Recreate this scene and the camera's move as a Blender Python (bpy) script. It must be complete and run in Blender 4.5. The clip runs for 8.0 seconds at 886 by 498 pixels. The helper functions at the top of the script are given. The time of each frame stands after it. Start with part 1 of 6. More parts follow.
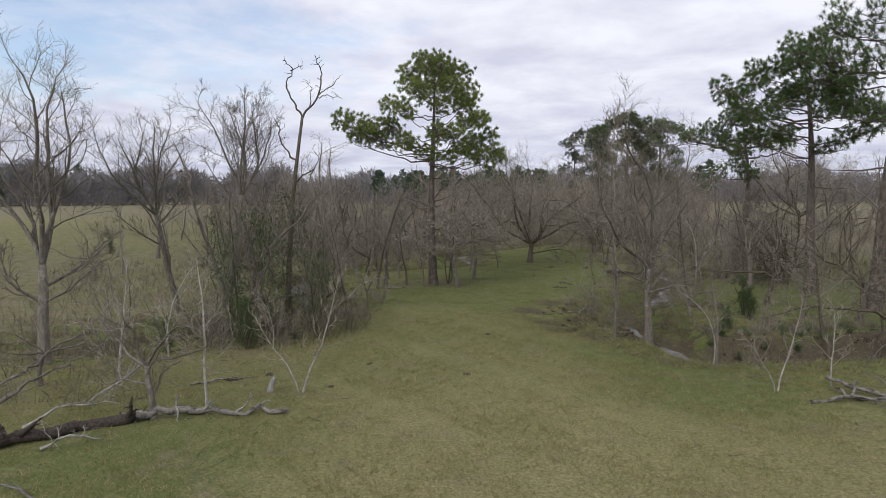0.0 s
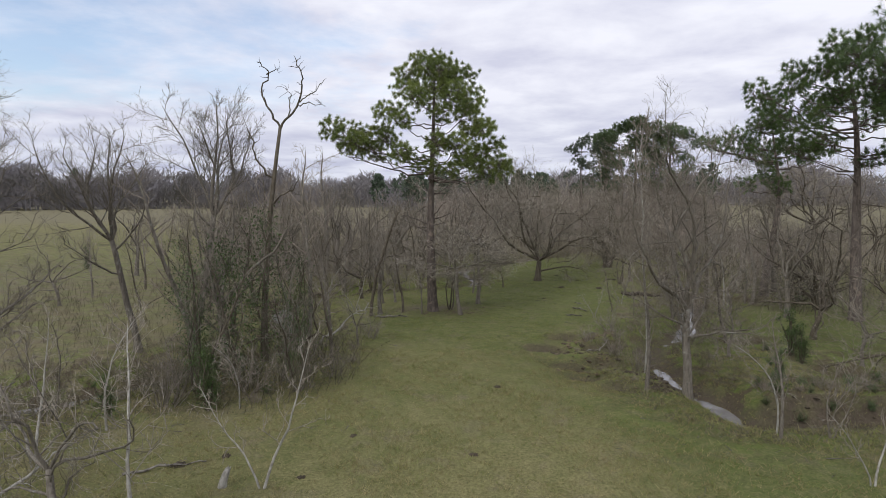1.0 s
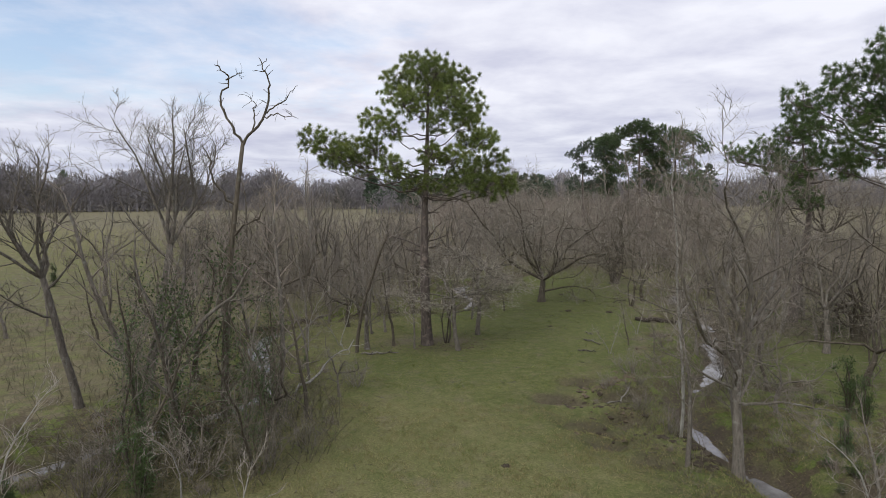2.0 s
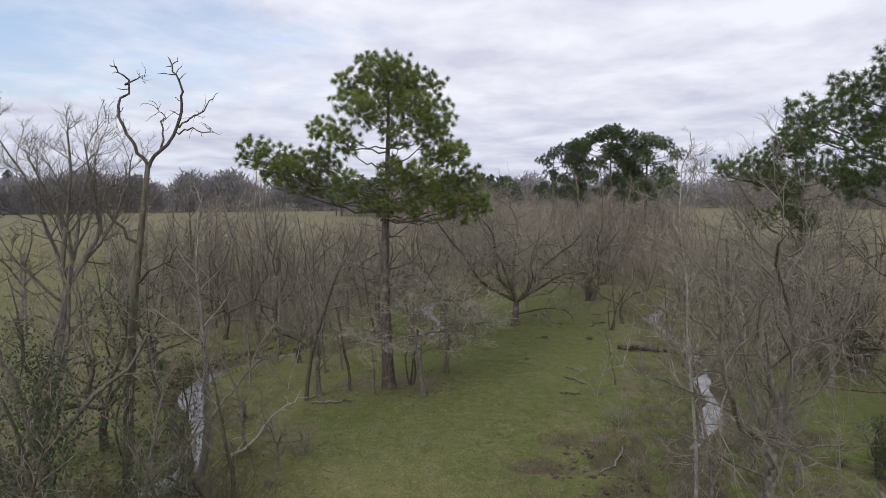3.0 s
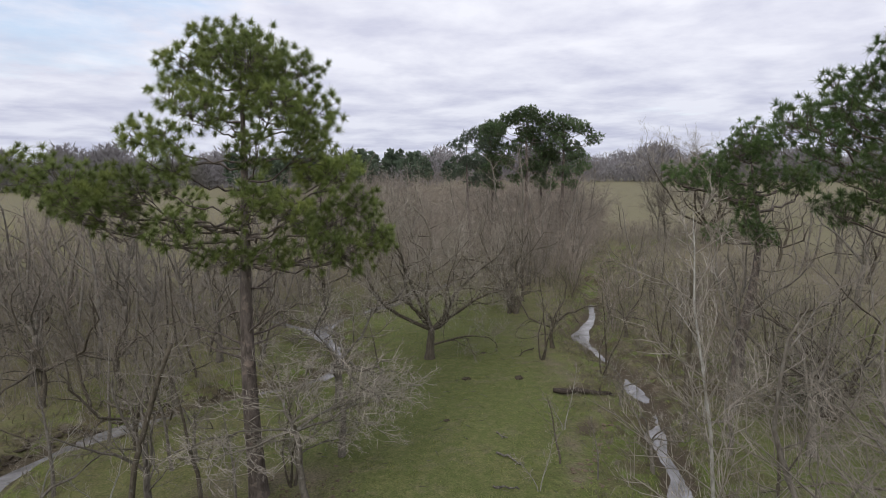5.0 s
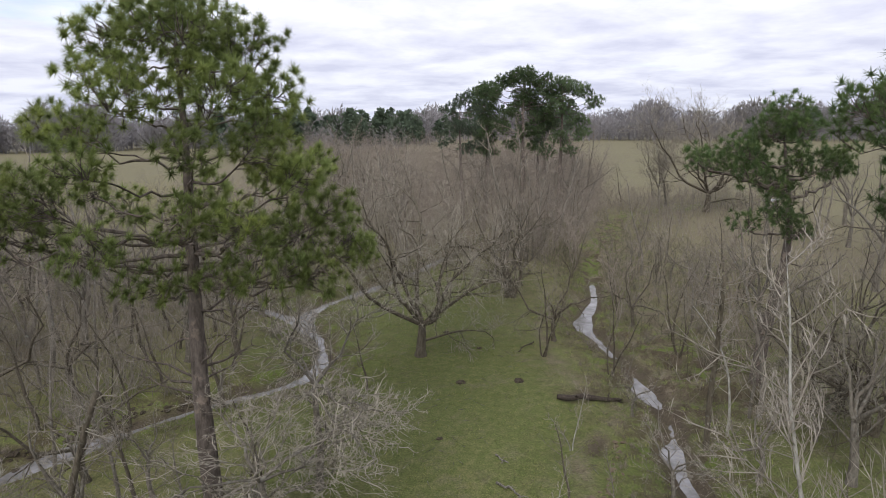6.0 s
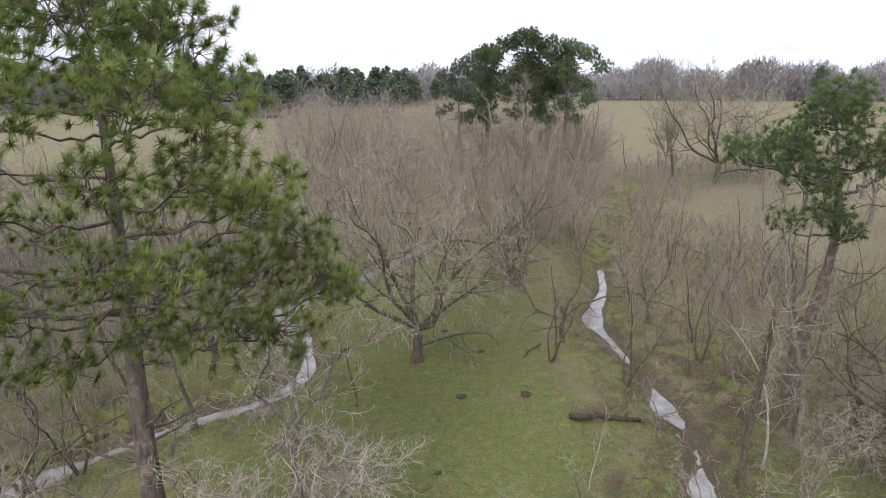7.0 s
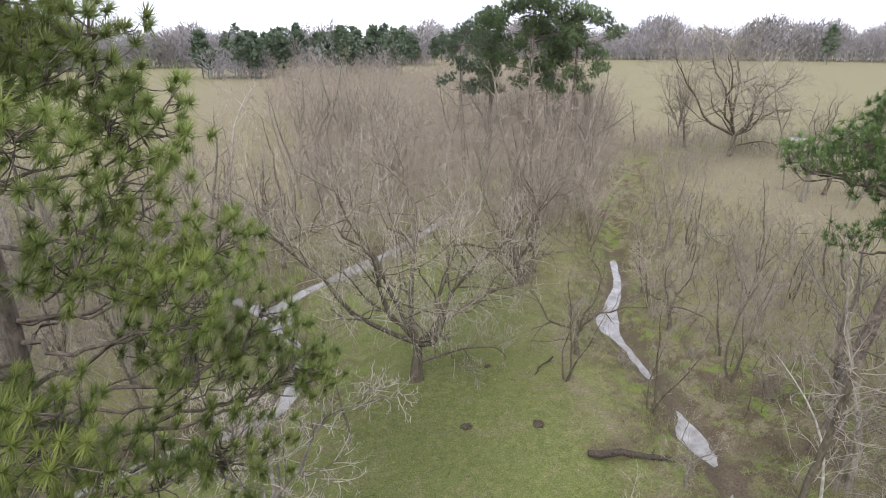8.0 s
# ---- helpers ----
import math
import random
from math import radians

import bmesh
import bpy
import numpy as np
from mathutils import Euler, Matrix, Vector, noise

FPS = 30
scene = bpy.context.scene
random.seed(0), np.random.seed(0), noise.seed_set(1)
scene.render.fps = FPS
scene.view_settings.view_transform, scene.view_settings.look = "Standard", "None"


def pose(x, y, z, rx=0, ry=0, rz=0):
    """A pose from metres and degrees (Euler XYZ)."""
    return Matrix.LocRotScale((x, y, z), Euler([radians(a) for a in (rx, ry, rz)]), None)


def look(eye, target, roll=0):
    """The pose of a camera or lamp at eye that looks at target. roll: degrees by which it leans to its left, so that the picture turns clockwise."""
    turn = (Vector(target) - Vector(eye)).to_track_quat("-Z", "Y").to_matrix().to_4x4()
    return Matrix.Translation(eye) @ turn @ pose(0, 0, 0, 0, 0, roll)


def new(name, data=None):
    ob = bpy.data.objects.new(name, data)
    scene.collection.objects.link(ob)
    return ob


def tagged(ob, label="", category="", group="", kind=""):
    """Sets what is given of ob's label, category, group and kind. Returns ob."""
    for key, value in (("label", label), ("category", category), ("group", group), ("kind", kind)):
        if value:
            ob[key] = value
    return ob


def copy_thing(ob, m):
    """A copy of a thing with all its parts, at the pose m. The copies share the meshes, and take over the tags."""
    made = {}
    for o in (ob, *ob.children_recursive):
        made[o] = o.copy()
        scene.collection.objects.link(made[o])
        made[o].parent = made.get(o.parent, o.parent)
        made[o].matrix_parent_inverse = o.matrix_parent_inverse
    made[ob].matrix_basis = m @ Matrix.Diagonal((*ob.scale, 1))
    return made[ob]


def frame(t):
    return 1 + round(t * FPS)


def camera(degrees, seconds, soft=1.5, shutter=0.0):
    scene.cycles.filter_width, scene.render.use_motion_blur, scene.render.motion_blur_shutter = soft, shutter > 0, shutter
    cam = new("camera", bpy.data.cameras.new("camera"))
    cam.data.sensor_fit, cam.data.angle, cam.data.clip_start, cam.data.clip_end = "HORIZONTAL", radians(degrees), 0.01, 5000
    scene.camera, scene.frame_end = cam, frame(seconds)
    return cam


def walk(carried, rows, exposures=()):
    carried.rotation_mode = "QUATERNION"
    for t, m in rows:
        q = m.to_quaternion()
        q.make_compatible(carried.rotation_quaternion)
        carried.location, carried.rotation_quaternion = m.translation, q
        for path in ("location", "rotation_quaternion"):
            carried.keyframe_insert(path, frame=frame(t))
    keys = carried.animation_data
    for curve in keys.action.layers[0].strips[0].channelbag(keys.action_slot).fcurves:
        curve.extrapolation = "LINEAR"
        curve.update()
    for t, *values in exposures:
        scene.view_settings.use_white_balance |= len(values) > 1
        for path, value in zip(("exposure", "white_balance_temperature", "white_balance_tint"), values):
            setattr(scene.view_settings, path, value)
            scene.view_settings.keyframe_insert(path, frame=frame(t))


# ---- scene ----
# Camera and its flight
cam = camera(75.4, 8.0, soft=0.55)
METRES, EYE, TILT, LEAN, TURN = 38.0, 7.35, -5.4, 0.0, 0.0
ROWS = [
    (0.0, 0.0, 0.0, 0.0, -0.0, -0.0, -0.0),
    (0.5, -0.0011, 0.0631, 0.0196, -0.03, 0.12, 0.02),
    (1.0, -0.0009, 0.1249, 0.0403, 0.01, 0.21, 0.04),
    (1.5, -0.0017, 0.1881, 0.0628, 0.02, 0.22, 0.09),
    (3.0, 0.0047, 0.3734, 0.1298, -3.81, 0.18, 0.41),
    (3.5, 0.0118, 0.4348, 0.1516, -6.37, 0.18, 0.74),
    (4.0, 0.022, 0.494, 0.1728, -8.94, 0.17, 1.02),
    (4.5, 0.0342, 0.55, 0.1944, -11.42, -0.74, 1.29),
    (5.0, 0.0476, 0.6056, 0.2159, -12.68, -2.71, 1.48),
    (6.5, 0.0862, 0.764, 0.2785, -13.67, -8.83, 1.58),
    (7.0, 0.0982, 0.8176, 0.2987, -13.76, -10.81, 1.63),
    (7.5, 0.1095, 0.8726, 0.3198, -13.81, -12.77, 1.59),
    (8.0, 0.1213, 0.9274, 0.3403, -13.82, -14.72, 1.47),
]

EXPOSURES = [(0.0, -0.05), (4.5, -0.08), (5.2, -0.03), (6.5, 0.44), (8.0, 1.04)]
walk(cam, [(t, pose(0, 0, EYE, TILT, LEAN, TURN) @ pose(METRES * x, METRES * y, METRES * z, 90 + pitch, roll, yaw)) for t, x, y, z, yaw, pitch, roll in ROWS], EXPOSURES)


# ---- light: a bright sky with broken cloud, a veiled sun ----
SUN_UP, SUN_AROUND = 42.0, 215.0


def node(tree, kind, **inputs):
    n = tree.nodes.new(kind)
    for key, value in inputs.items():
        n.inputs[key.replace("_", " ")].default_value = value
    return n


def build_sky():
    world = bpy.data.worlds.new("sky")
    scene.world = world
    world.use_nodes = True
    t = world.node_tree
    t.nodes.clear()
    link = t.links.new
    sky = t.nodes.new("ShaderNodeTexSky")
    sky.sky_type = "NISHITA"
    sky.sun_disc = False
    sky.sun_elevation, sky.sun_rotation = radians(SUN_UP), radians(SUN_AROUND)
    sky.air_density, sky.dust_density = 1.0, 1.5
    dim = t.nodes.new("ShaderNodeVectorMath")
    dim.operation = "MULTIPLY"
    dim.inputs[1].default_value = (0.21, 0.2, 0.195)
    link(sky.outputs[0], dim.inputs[0])
    coord = t.nodes.new("ShaderNodeTexCoord")
    split = t.nodes.new("ShaderNodeSeparateXYZ")
    link(coord.outputs["Generated"], split.inputs[0])
    # the direction laid onto a flat cloud deck
    lift = t.nodes.new("ShaderNodeMath")
    lift.operation = "MAXIMUM"
    lift.inputs[1].default_value = 0.02
    link(split.outputs["Z"], lift.inputs[0])
    add = t.nodes.new("ShaderNodeMath")
    add.inputs[1].default_value = 0.12
    link(lift.outputs[0], add.inputs[0])
    over = t.nodes.new("ShaderNodeVectorMath")
    over.operation = "DIVIDE"
    link(coord.outputs["Generated"], over.inputs[0])
    three = t.nodes.new("ShaderNodeCombineXYZ")
    for k in range(3):
        link(add.outputs[0], three.inputs[k])
    link(three.outputs[0], over.inputs[1])
    flat = t.nodes.new("ShaderNodeVectorMath")
    flat.operation = "MULTIPLY"
    flat.inputs[1].default_value = (1, 1, 0)
    link(over.outputs[0], flat.inputs[0])

    def clouds(scale, detail, rough, offset):
        shift = t.nodes.new("ShaderNodeVectorMath")
        shift.inputs[1].default_value = offset
        link(flat.outputs[0], shift.inputs[0])
        n = node(t, "ShaderNodeTexNoise", Scale=scale, Detail=detail, Roughness=rough, Distortion=0.15)
        link(shift.outputs[0], n.inputs["Vector"])
        return n.outputs["Fac"]

    def ramp(source, a, b, ca, cb):
        r = t.nodes.new("ShaderNodeValToRGB")
        r.color_ramp.elements[0].position, r.color_ramp.elements[0].color = a, (*ca, 1)
        r.color_ramp.elements[1].position, r.color_ramp.elements[1].color = b, (*cb, 1)
        link(source, r.inputs[0])
        return r.outputs[0]

    # thick and thin places in the deck
    shade = ramp(clouds(1.7, 8, 0.55, (4.1, 2.3, 0)), 0.34, 0.62, (0.66, 0.675, 0.82), (0.925, 0.937, 1.03))
    # a gap of blue sky to the west of the clearing
    cover = clouds(0.9, 7, 0.6, (0, 0, 0))
    dist = t.nodes.new("ShaderNodeVectorMath")
    dist.operation = "DISTANCE"
    dist.inputs[1].default_value = (-1.5, 2.6, 0)
    link(flat.outputs[0], dist.inputs[0])
    near = t.nodes.new("ShaderNodeMapRange")
    near.inputs["From Min"].default_value, near.inputs["From Max"].default_value = 0.3, 1.9
    near.inputs["To Min"].default_value, near.inputs["To Max"].default_value = -0.2, 0.2
    link(dist.outputs["Value"], near.inputs["Value"])
    both = t.nodes.new("ShaderNodeMath")
    link(cover, both.inputs[0])
    link(near.outputs[0], both.inputs[1])
    gap = ramp(both.outputs[0], 0.28, 0.54, (0.12, 0.12, 0.12), (1, 1, 1))
    mix = t.nodes.new("ShaderNodeMix")
    mix.data_type = "RGBA"
    link(gap, mix.inputs["Factor"])
    link(dim.outputs[0], mix.inputs[6])
    link(shade, mix.inputs[7])
    back = node(t, "ShaderNodeBackground", Strength=1.0)
    haze = ramp(split.outputs["Z"], 0.0, 0.2, (0.8, 0.82, 0.86), (1.03, 1.03, 1.03))
    veil = t.nodes.new("ShaderNodeVectorMath")
    veil.operation = "MULTIPLY"
    link(mix.outputs[2], veil.inputs[0])
    link(haze, veil.inputs[1])
    link(veil.outputs[0], back.inputs["Color"])
    out = t.nodes.new("ShaderNodeOutputWorld")
    link(back.outputs[0], out.inputs[0])


build_sky()
sun = new("sun", bpy.data.lights.new("sun", "SUN"))
sun.data.energy, sun.data.angle, sun.data.color = 1.5, radians(25), (1.0, 0.985, 0.92)
sun_way = Vector((math.sin(radians(SUN_AROUND)) * math.cos(radians(SUN_UP)), math.cos(radians(SUN_AROUND)) * math.cos(radians(SUN_UP)), math.sin(radians(SUN_UP))))
sun.matrix_world = look(sun_way * 200, (0, 0, 0))


# ---- materials ----
def surface(name, dark, light, rough=0.9, scale=6.0, stretch=(1, 1, 1), big=0.35, bump=0.3, accent=None, accent_at=(0.6, 0.75), vary=0.25, spec=0.2, thin=0.0):
    """A matt surface with grain and larger patches: two tones, an accent in blotches, and a tone of its own for each piece."""
    m = bpy.data.materials.new(name)
    m.use_nodes = True
    t = m.node_tree
    link = t.links.new
    p = t.nodes["Principled BSDF"]
    p.inputs["Roughness"].default_value = rough
    p.inputs["Specular IOR Level"].default_value = spec
    coord = t.nodes.new("ShaderNodeTexCoord")
    mapping = t.nodes.new("ShaderNodeMapping")
    mapping.inputs["Scale"].default_value = stretch
    link(coord.outputs["Object"], mapping.inputs["Vector"])
    fine = node(t, "ShaderNodeTexNoise", Scale=scale, Detail=6.0, Roughness=0.65)
    link(mapping.outputs[0], fine.inputs["Vector"])
    ramp = t.nodes.new("ShaderNodeValToRGB")
    ramp.color_ramp.elements[0].position, ramp.color_ramp.elements[0].color = 0.32, (*dark, 1)
    ramp.color_ramp.elements[1].position, ramp.color_ramp.elements[1].color = 0.68, (*light, 1)
    link(fine.outputs["Fac"], ramp.inputs[0])
    colour = ramp.outputs[0]
    if accent:
        patch = node(t, "ShaderNodeTexNoise", Scale=scale * big, Detail=4.0, Roughness=0.6)
        link(coord.outputs["Object"], patch.inputs["Vector"])
        area = t.nodes.new("ShaderNodeMapRange")
        area.inputs["From Min"].default_value, area.inputs["From Max"].default_value = accent_at
        link(patch.outputs["Fac"], area.inputs["Value"])
        mix = t.nodes.new("ShaderNodeMix")
        mix.data_type = "RGBA"
        link(area.outputs[0], mix.inputs["Factor"])
        link(colour, mix.inputs[6])
        mix.inputs[7].default_value = (*accent, 1)
        colour = mix.outputs[2]
    if vary:
        info = t.nodes.new("ShaderNodeObjectInfo")
        geo = t.nodes.new("ShaderNodeNewGeometry")
        total = t.nodes.new("ShaderNodeMath")
        link(info.outputs["Random"], total.inputs[0])
        link(geo.outputs["Random Per Island"], total.inputs[1])
        span = t.nodes.new("ShaderNodeMapRange")
        span.inputs["From Max"].default_value = 2.0
        span.inputs["To Min"].default_value, span.inputs["To Max"].default_value = 1 - vary, 1 + vary
        link(total.outputs[0], span.inputs["Value"])
        tone = t.nodes.new("ShaderNodeVectorMath")
        tone.operation = "SCALE"
        link(colour, tone.inputs[0])
        link(span.outputs[0], tone.inputs["Scale"])
        colour = tone.outputs[0]
    link(colour, p.inputs["Base Color"])
    if bump:
        b = node(t, "ShaderNodeBump", Strength=bump, Distance=0.05)
        link(fine.outputs["Fac"], b.inputs["Height"])
        link(b.outputs[0], p.inputs["Normal"])
    if thin:
        glow = t.nodes.new("ShaderNodeBsdfTranslucent")
        link(colour, glow.inputs["Color"])
        both = t.nodes.new("ShaderNodeMixShader")
        both.inputs[0].default_value = thin
        link(p.outputs[0], both.inputs[1])
        link(glow.outputs[0], both.inputs[2])
        link(both.outputs[0], t.nodes["Material Output"].inputs["Surface"])
    return m


BARK = surface("bark_grey", (0.092, 0.080, 0.065), (0.225, 0.201, 0.167), scale=9, stretch=(1, 1, 0.25), accent=(0.27, 0.265, 0.23), accent_at=(0.56, 0.72), bump=0.6)
BARK_DARK = surface("bark_dark", (0.055, 0.046, 0.034), (0.150, 0.129, 0.097), scale=9, stretch=(1, 1, 0.25), accent=(0.19, 0.185, 0.155), accent_at=(0.6, 0.76), bump=0.6)
BARK_PALE = surface("bark_pale", (0.19, 0.18, 0.155), (0.42, 0.405, 0.36), scale=10, stretch=(1, 1, 0.3), accent=(0.17, 0.155, 0.13), accent_at=(0.55, 0.7), bump=0.5)
BARK_PINE = surface("bark_pine", (0.062, 0.051, 0.044), (0.18, 0.15, 0.13), scale=8, stretch=(1, 1, 0.3), accent=(0.25, 0.20, 0.165), accent_at=(0.55, 0.7), bump=0.9)
TWIG = surface("twigs_grey", (0.150, 0.131, 0.106), (0.290, 0.257, 0.213), scale=5, bump=0, vary=0.35)
TWIG_PALE = surface("twigs_pale", (0.230, 0.205, 0.170), (0.390, 0.351, 0.293), scale=5, bump=0, vary=0.3)
TWIG_RED = surface("twigs_reddish", (0.180, 0.151, 0.123), (0.325, 0.279, 0.230), scale=3, bump=0, vary=0.35)
NEEDLES = surface("pine_needles", (0.138, 0.182, 0.062), (0.31, 0.368, 0.125), scale=1.2, bump=0, vary=0.5, rough=0.45, spec=0.35, accent=(0.385, 0.42, 0.12), accent_at=(0.52, 0.8), thin=0.6)
NEEDLES_MID = surface("pine_needles_deep", (0.075, 0.125, 0.05), (0.17, 0.235, 0.088), scale=1.2, bump=0, vary=0.5, rough=0.5, spec=0.35, accent=(0.19, 0.22, 0.07), accent_at=(0.56, 0.86), thin=0.45)
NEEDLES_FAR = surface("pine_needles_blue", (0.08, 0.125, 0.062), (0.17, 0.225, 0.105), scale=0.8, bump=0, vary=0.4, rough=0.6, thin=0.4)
# needles greyed in the base colour to imitate haze over distance
NEEDLES_HAZE = surface("far_evergreen_hazed", (0.075, 0.105, 0.075), (0.15, 0.185, 0.125), scale=0.06, bump=0, vary=0.4, rough=0.7, thin=0.4)
LEAVES = surface("evergreen_leaves", (0.05, 0.085, 0.032), (0.11, 0.155, 0.055), scale=2, bump=0, vary=0.45, rough=0.5, spec=0.35, thin=0.25)
DRY_GRASS = surface("dry_grass", (0.22, 0.19, 0.095), (0.42, 0.365, 0.18), scale=2, bump=0, vary=0.3, thin=0.4)
FRESH_GRASS = surface("fresh_grass", (0.15, 0.18, 0.058), (0.28, 0.3, 0.102), scale=0.6, bump=0, vary=0.3, thin=0.4)
WEEDS = surface("dead_weeds", (0.105, 0.095, 0.062), (0.2, 0.178, 0.12), scale=3, bump=0, vary=0.35)
LITTER = surface("leaf_litter", (0.07, 0.053, 0.036), (0.165, 0.128, 0.088), scale=8, bump=0.5, vary=0.3)
DEADWOOD = surface("dead_wood", (0.10, 0.09, 0.078), (0.29, 0.27, 0.24), scale=14, stretch=(0.3, 1, 1), accent=(0.05, 0.042, 0.035), accent_at=(0.52, 0.66), bump=0.7)
ROT = surface("rotten_wood", (0.03, 0.024, 0.02), (0.1, 0.08, 0.065), scale=12, bump=0.8)
EARTH = surface("dark_earth", (0.035, 0.028, 0.02), (0.1, 0.08, 0.056), scale=14, bump=0.8)
# distance haze put into the colour: paler and bluer than the near twigs
FAR_BARK_HAZED = surface("far_twigs_hazed", (0.2, 0.188, 0.196), (0.275, 0.26, 0.268), scale=0.05, bump=0, vary=0.18, accent=(0.09, 0.085, 0.06), accent_at=(0.5, 0.7))


def water_surface():
    m = bpy.data.materials.new("creek_water")
    m.use_nodes = True
    t = m.node_tree
    p = t.nodes["Principled BSDF"]
    p.inputs["Roughness"].default_value = 0.04
    p.inputs["IOR"].default_value = 1.33
    p.inputs["Specular IOR Level"].default_value = 1.0
    coord = t.nodes.new("ShaderNodeTexCoord")
    ripple = node(t, "ShaderNodeTexNoise", Scale=2.5, Detail=3.0)
    t.links.new(coord.outputs["Object"], ripple.inputs["Vector"])
    # milky silt, its tones also painted paler and darker as broken sky reflections
    silt_and_glare = node(t, "ShaderNodeTexNoise", Scale=0.9, Detail=5.0, Roughness=0.7)
    t.links.new(coord.outputs["Object"], silt_and_glare.inputs["Vector"])
    glare_tones = t.nodes.new("ShaderNodeValToRGB")
    glare_tones.color_ramp.elements[0].position, glare_tones.color_ramp.elements[0].color = 0.34, (0.14, 0.133, 0.125, 1)
    glare_tones.color_ramp.elements[1].position, glare_tones.color_ramp.elements[1].color = 0.66, (0.3, 0.292, 0.295, 1)
    t.links.new(silt_and_glare.outputs["Fac"], glare_tones.inputs[0])
    t.links.new(glare_tones.outputs[0], p.inputs["Base Color"])
    b = node(t, "ShaderNodeBump", Strength=0.12, Distance=0.03)
    t.links.new(ripple.outputs["Fac"], b.inputs["Height"])
    t.links.new(b.outputs[0], p.inputs["Normal"])
    return m


WATER = water_surface()


def ground_surface():
    m = bpy.data.materials.new("pasture")
    m.use_nodes = True
    t = m.node_tree
    link = t.links.new
    p = t.nodes["Principled BSDF"]
    p.inputs["Roughness"].default_value = 0.95
    p.inputs["Specular IOR Level"].default_value = 0.1
    coord = t.nodes.new("ShaderNodeTexCoord")

    def noise_of(scale, detail=5.0, rough=0.6):
        n = node(t, "ShaderNodeTexNoise", Scale=scale, Detail=detail, Roughness=rough)
        link(coord.outputs["Object"], n.inputs["Vector"])
        return n.outputs["Fac"]

    def ramp(source, *stops):
        r = t.nodes.new("ShaderNodeValToRGB")
        while len(r.color_ramp.elements) < len(stops):
            r.color_ramp.elements.new(0.5)
        for e, (at, c) in zip(r.color_ramp.elements, stops):
            e.position, e.color = at, (*c, 1)
        link(source, r.inputs[0])
        return r.outputs[0]

    def mixed(fac, a, b):
        n = t.nodes.new("ShaderNodeMix")
        n.data_type = "RGBA"
        link(fac, n.inputs["Factor"])
        link(a, n.inputs[6])
        link(b, n.inputs[7])
        return n.outputs[2]

    def maths(kind, a, b):
        n = t.nodes.new("ShaderNodeMath")
        n.operation = kind
        n.use_clamp = kind in ("MULTIPLY", "ADD", "SUBTRACT")
        for k, v in enumerate((a, b)):
            if isinstance(v, float):
                n.inputs[k].default_value = v
            else:
                link(v, n.inputs[k])
        return n.outputs[0]

    def painted(name):
        a = t.nodes.new("ShaderNodeAttribute")
        a.attribute_name = name
        return a.outputs["Fac"]

    fine = noise_of(11.0, 8.0, 0.75)
    clump = noise_of(1.3, 5.0, 0.65)
    broad = noise_of(0.16, 4.0, 0.6)
    tan = ramp(fine, (0.32, (0.10, 0.091, 0.042)), (0.68, (0.325, 0.288, 0.142)))
    green = ramp(fine, (0.3, (0.046, 0.060, 0.02)), (0.7, (0.15, 0.172, 0.058)))
    litter = ramp(fine, (0.34, (0.085, 0.07, 0.049)), (0.66, (0.245, 0.205, 0.145)))
    mud = ramp(fine, (0.3, (0.045, 0.035, 0.025)), (0.72, (0.13, 0.105, 0.08)))
    hay = ramp(fine, (0.3, (0.12, 0.109, 0.068)), (0.72, (0.245, 0.22, 0.145)))
    wobble = maths("MULTIPLY", maths("ADD", maths("MULTIPLY", clump, 0.55), maths("MULTIPLY", broad, 0.45)), 1.0)
    hard = t.nodes.new("ShaderNodeMapRange")
    hard.inputs["From Min"].default_value, hard.inputs["From Max"].default_value = 0.36, 0.62
    link(wobble, hard.inputs["Value"])
    lush = painted("lush")
    fac_green = maths("ADD", maths("MULTIPLY", hard.outputs[0], maths("ADD", maths("MULTIPLY", lush, 0.6), 0.36)), maths("SUBTRACT", lush, 0.14))
    c = mixed(fac_green, tan, green)
    worn = t.nodes.new("ShaderNodeMapRange")
    worn.inputs["From Min"].default_value, worn.inputs["From Max"].default_value = 0.53, 0.72
    worn.inputs["To Max"].default_value = 0.75
    link(noise_of(0.55, 6.0, 0.72), worn.inputs["Value"])
    c = mixed(worn.outputs[0], c, litter)
    dull = t.nodes.new("ShaderNodeMapRange")
    dull.inputs["From Min"].default_value, dull.inputs["From Max"].default_value = 0.45, 0.7
    dull.inputs["To Max"].default_value = 0.6
    link(noise_of(2.4, 8.0, 0.78), dull.inputs["Value"])
    c = mixed(dull.outputs[0], c, tan)
    c = mixed(maths("MULTIPLY", painted("hay"), maths("ADD", broad, 0.35)), c, hay)

    def patches(scale, low, high, top):
        n = t.nodes.new("ShaderNodeMapRange")
        n.inputs["From Min"].default_value, n.inputs["From Max"].default_value = low, high
        n.inputs["To Max"].default_value = top
        link(noise_of(scale, 6.0, 0.68), n.inputs["Value"])
        return n.outputs[0]

    moss = ramp(fine, (0.3, (0.06, 0.085, 0.018)), (0.7, (0.17, 0.22, 0.05)))
    earth = ramp(fine, (0.3, (0.04, 0.031, 0.021)), (0.7, (0.13, 0.1, 0.07)))
    c = mixed(maths("MULTIPLY", painted("litter"), maths("ADD", maths("MULTIPLY", patches(0.42, 0.36, 0.6, 0.85), 1.0), 0.2)), c, litter)
    c = mixed(maths("MULTIPLY", painted("broken"), patches(0.62, 0.47, 0.55, 0.85)), c, moss)
    c = mixed(maths("MULTIPLY", painted("broken"), patches(0.95, 0.48, 0.55, 0.9)), c, earth)
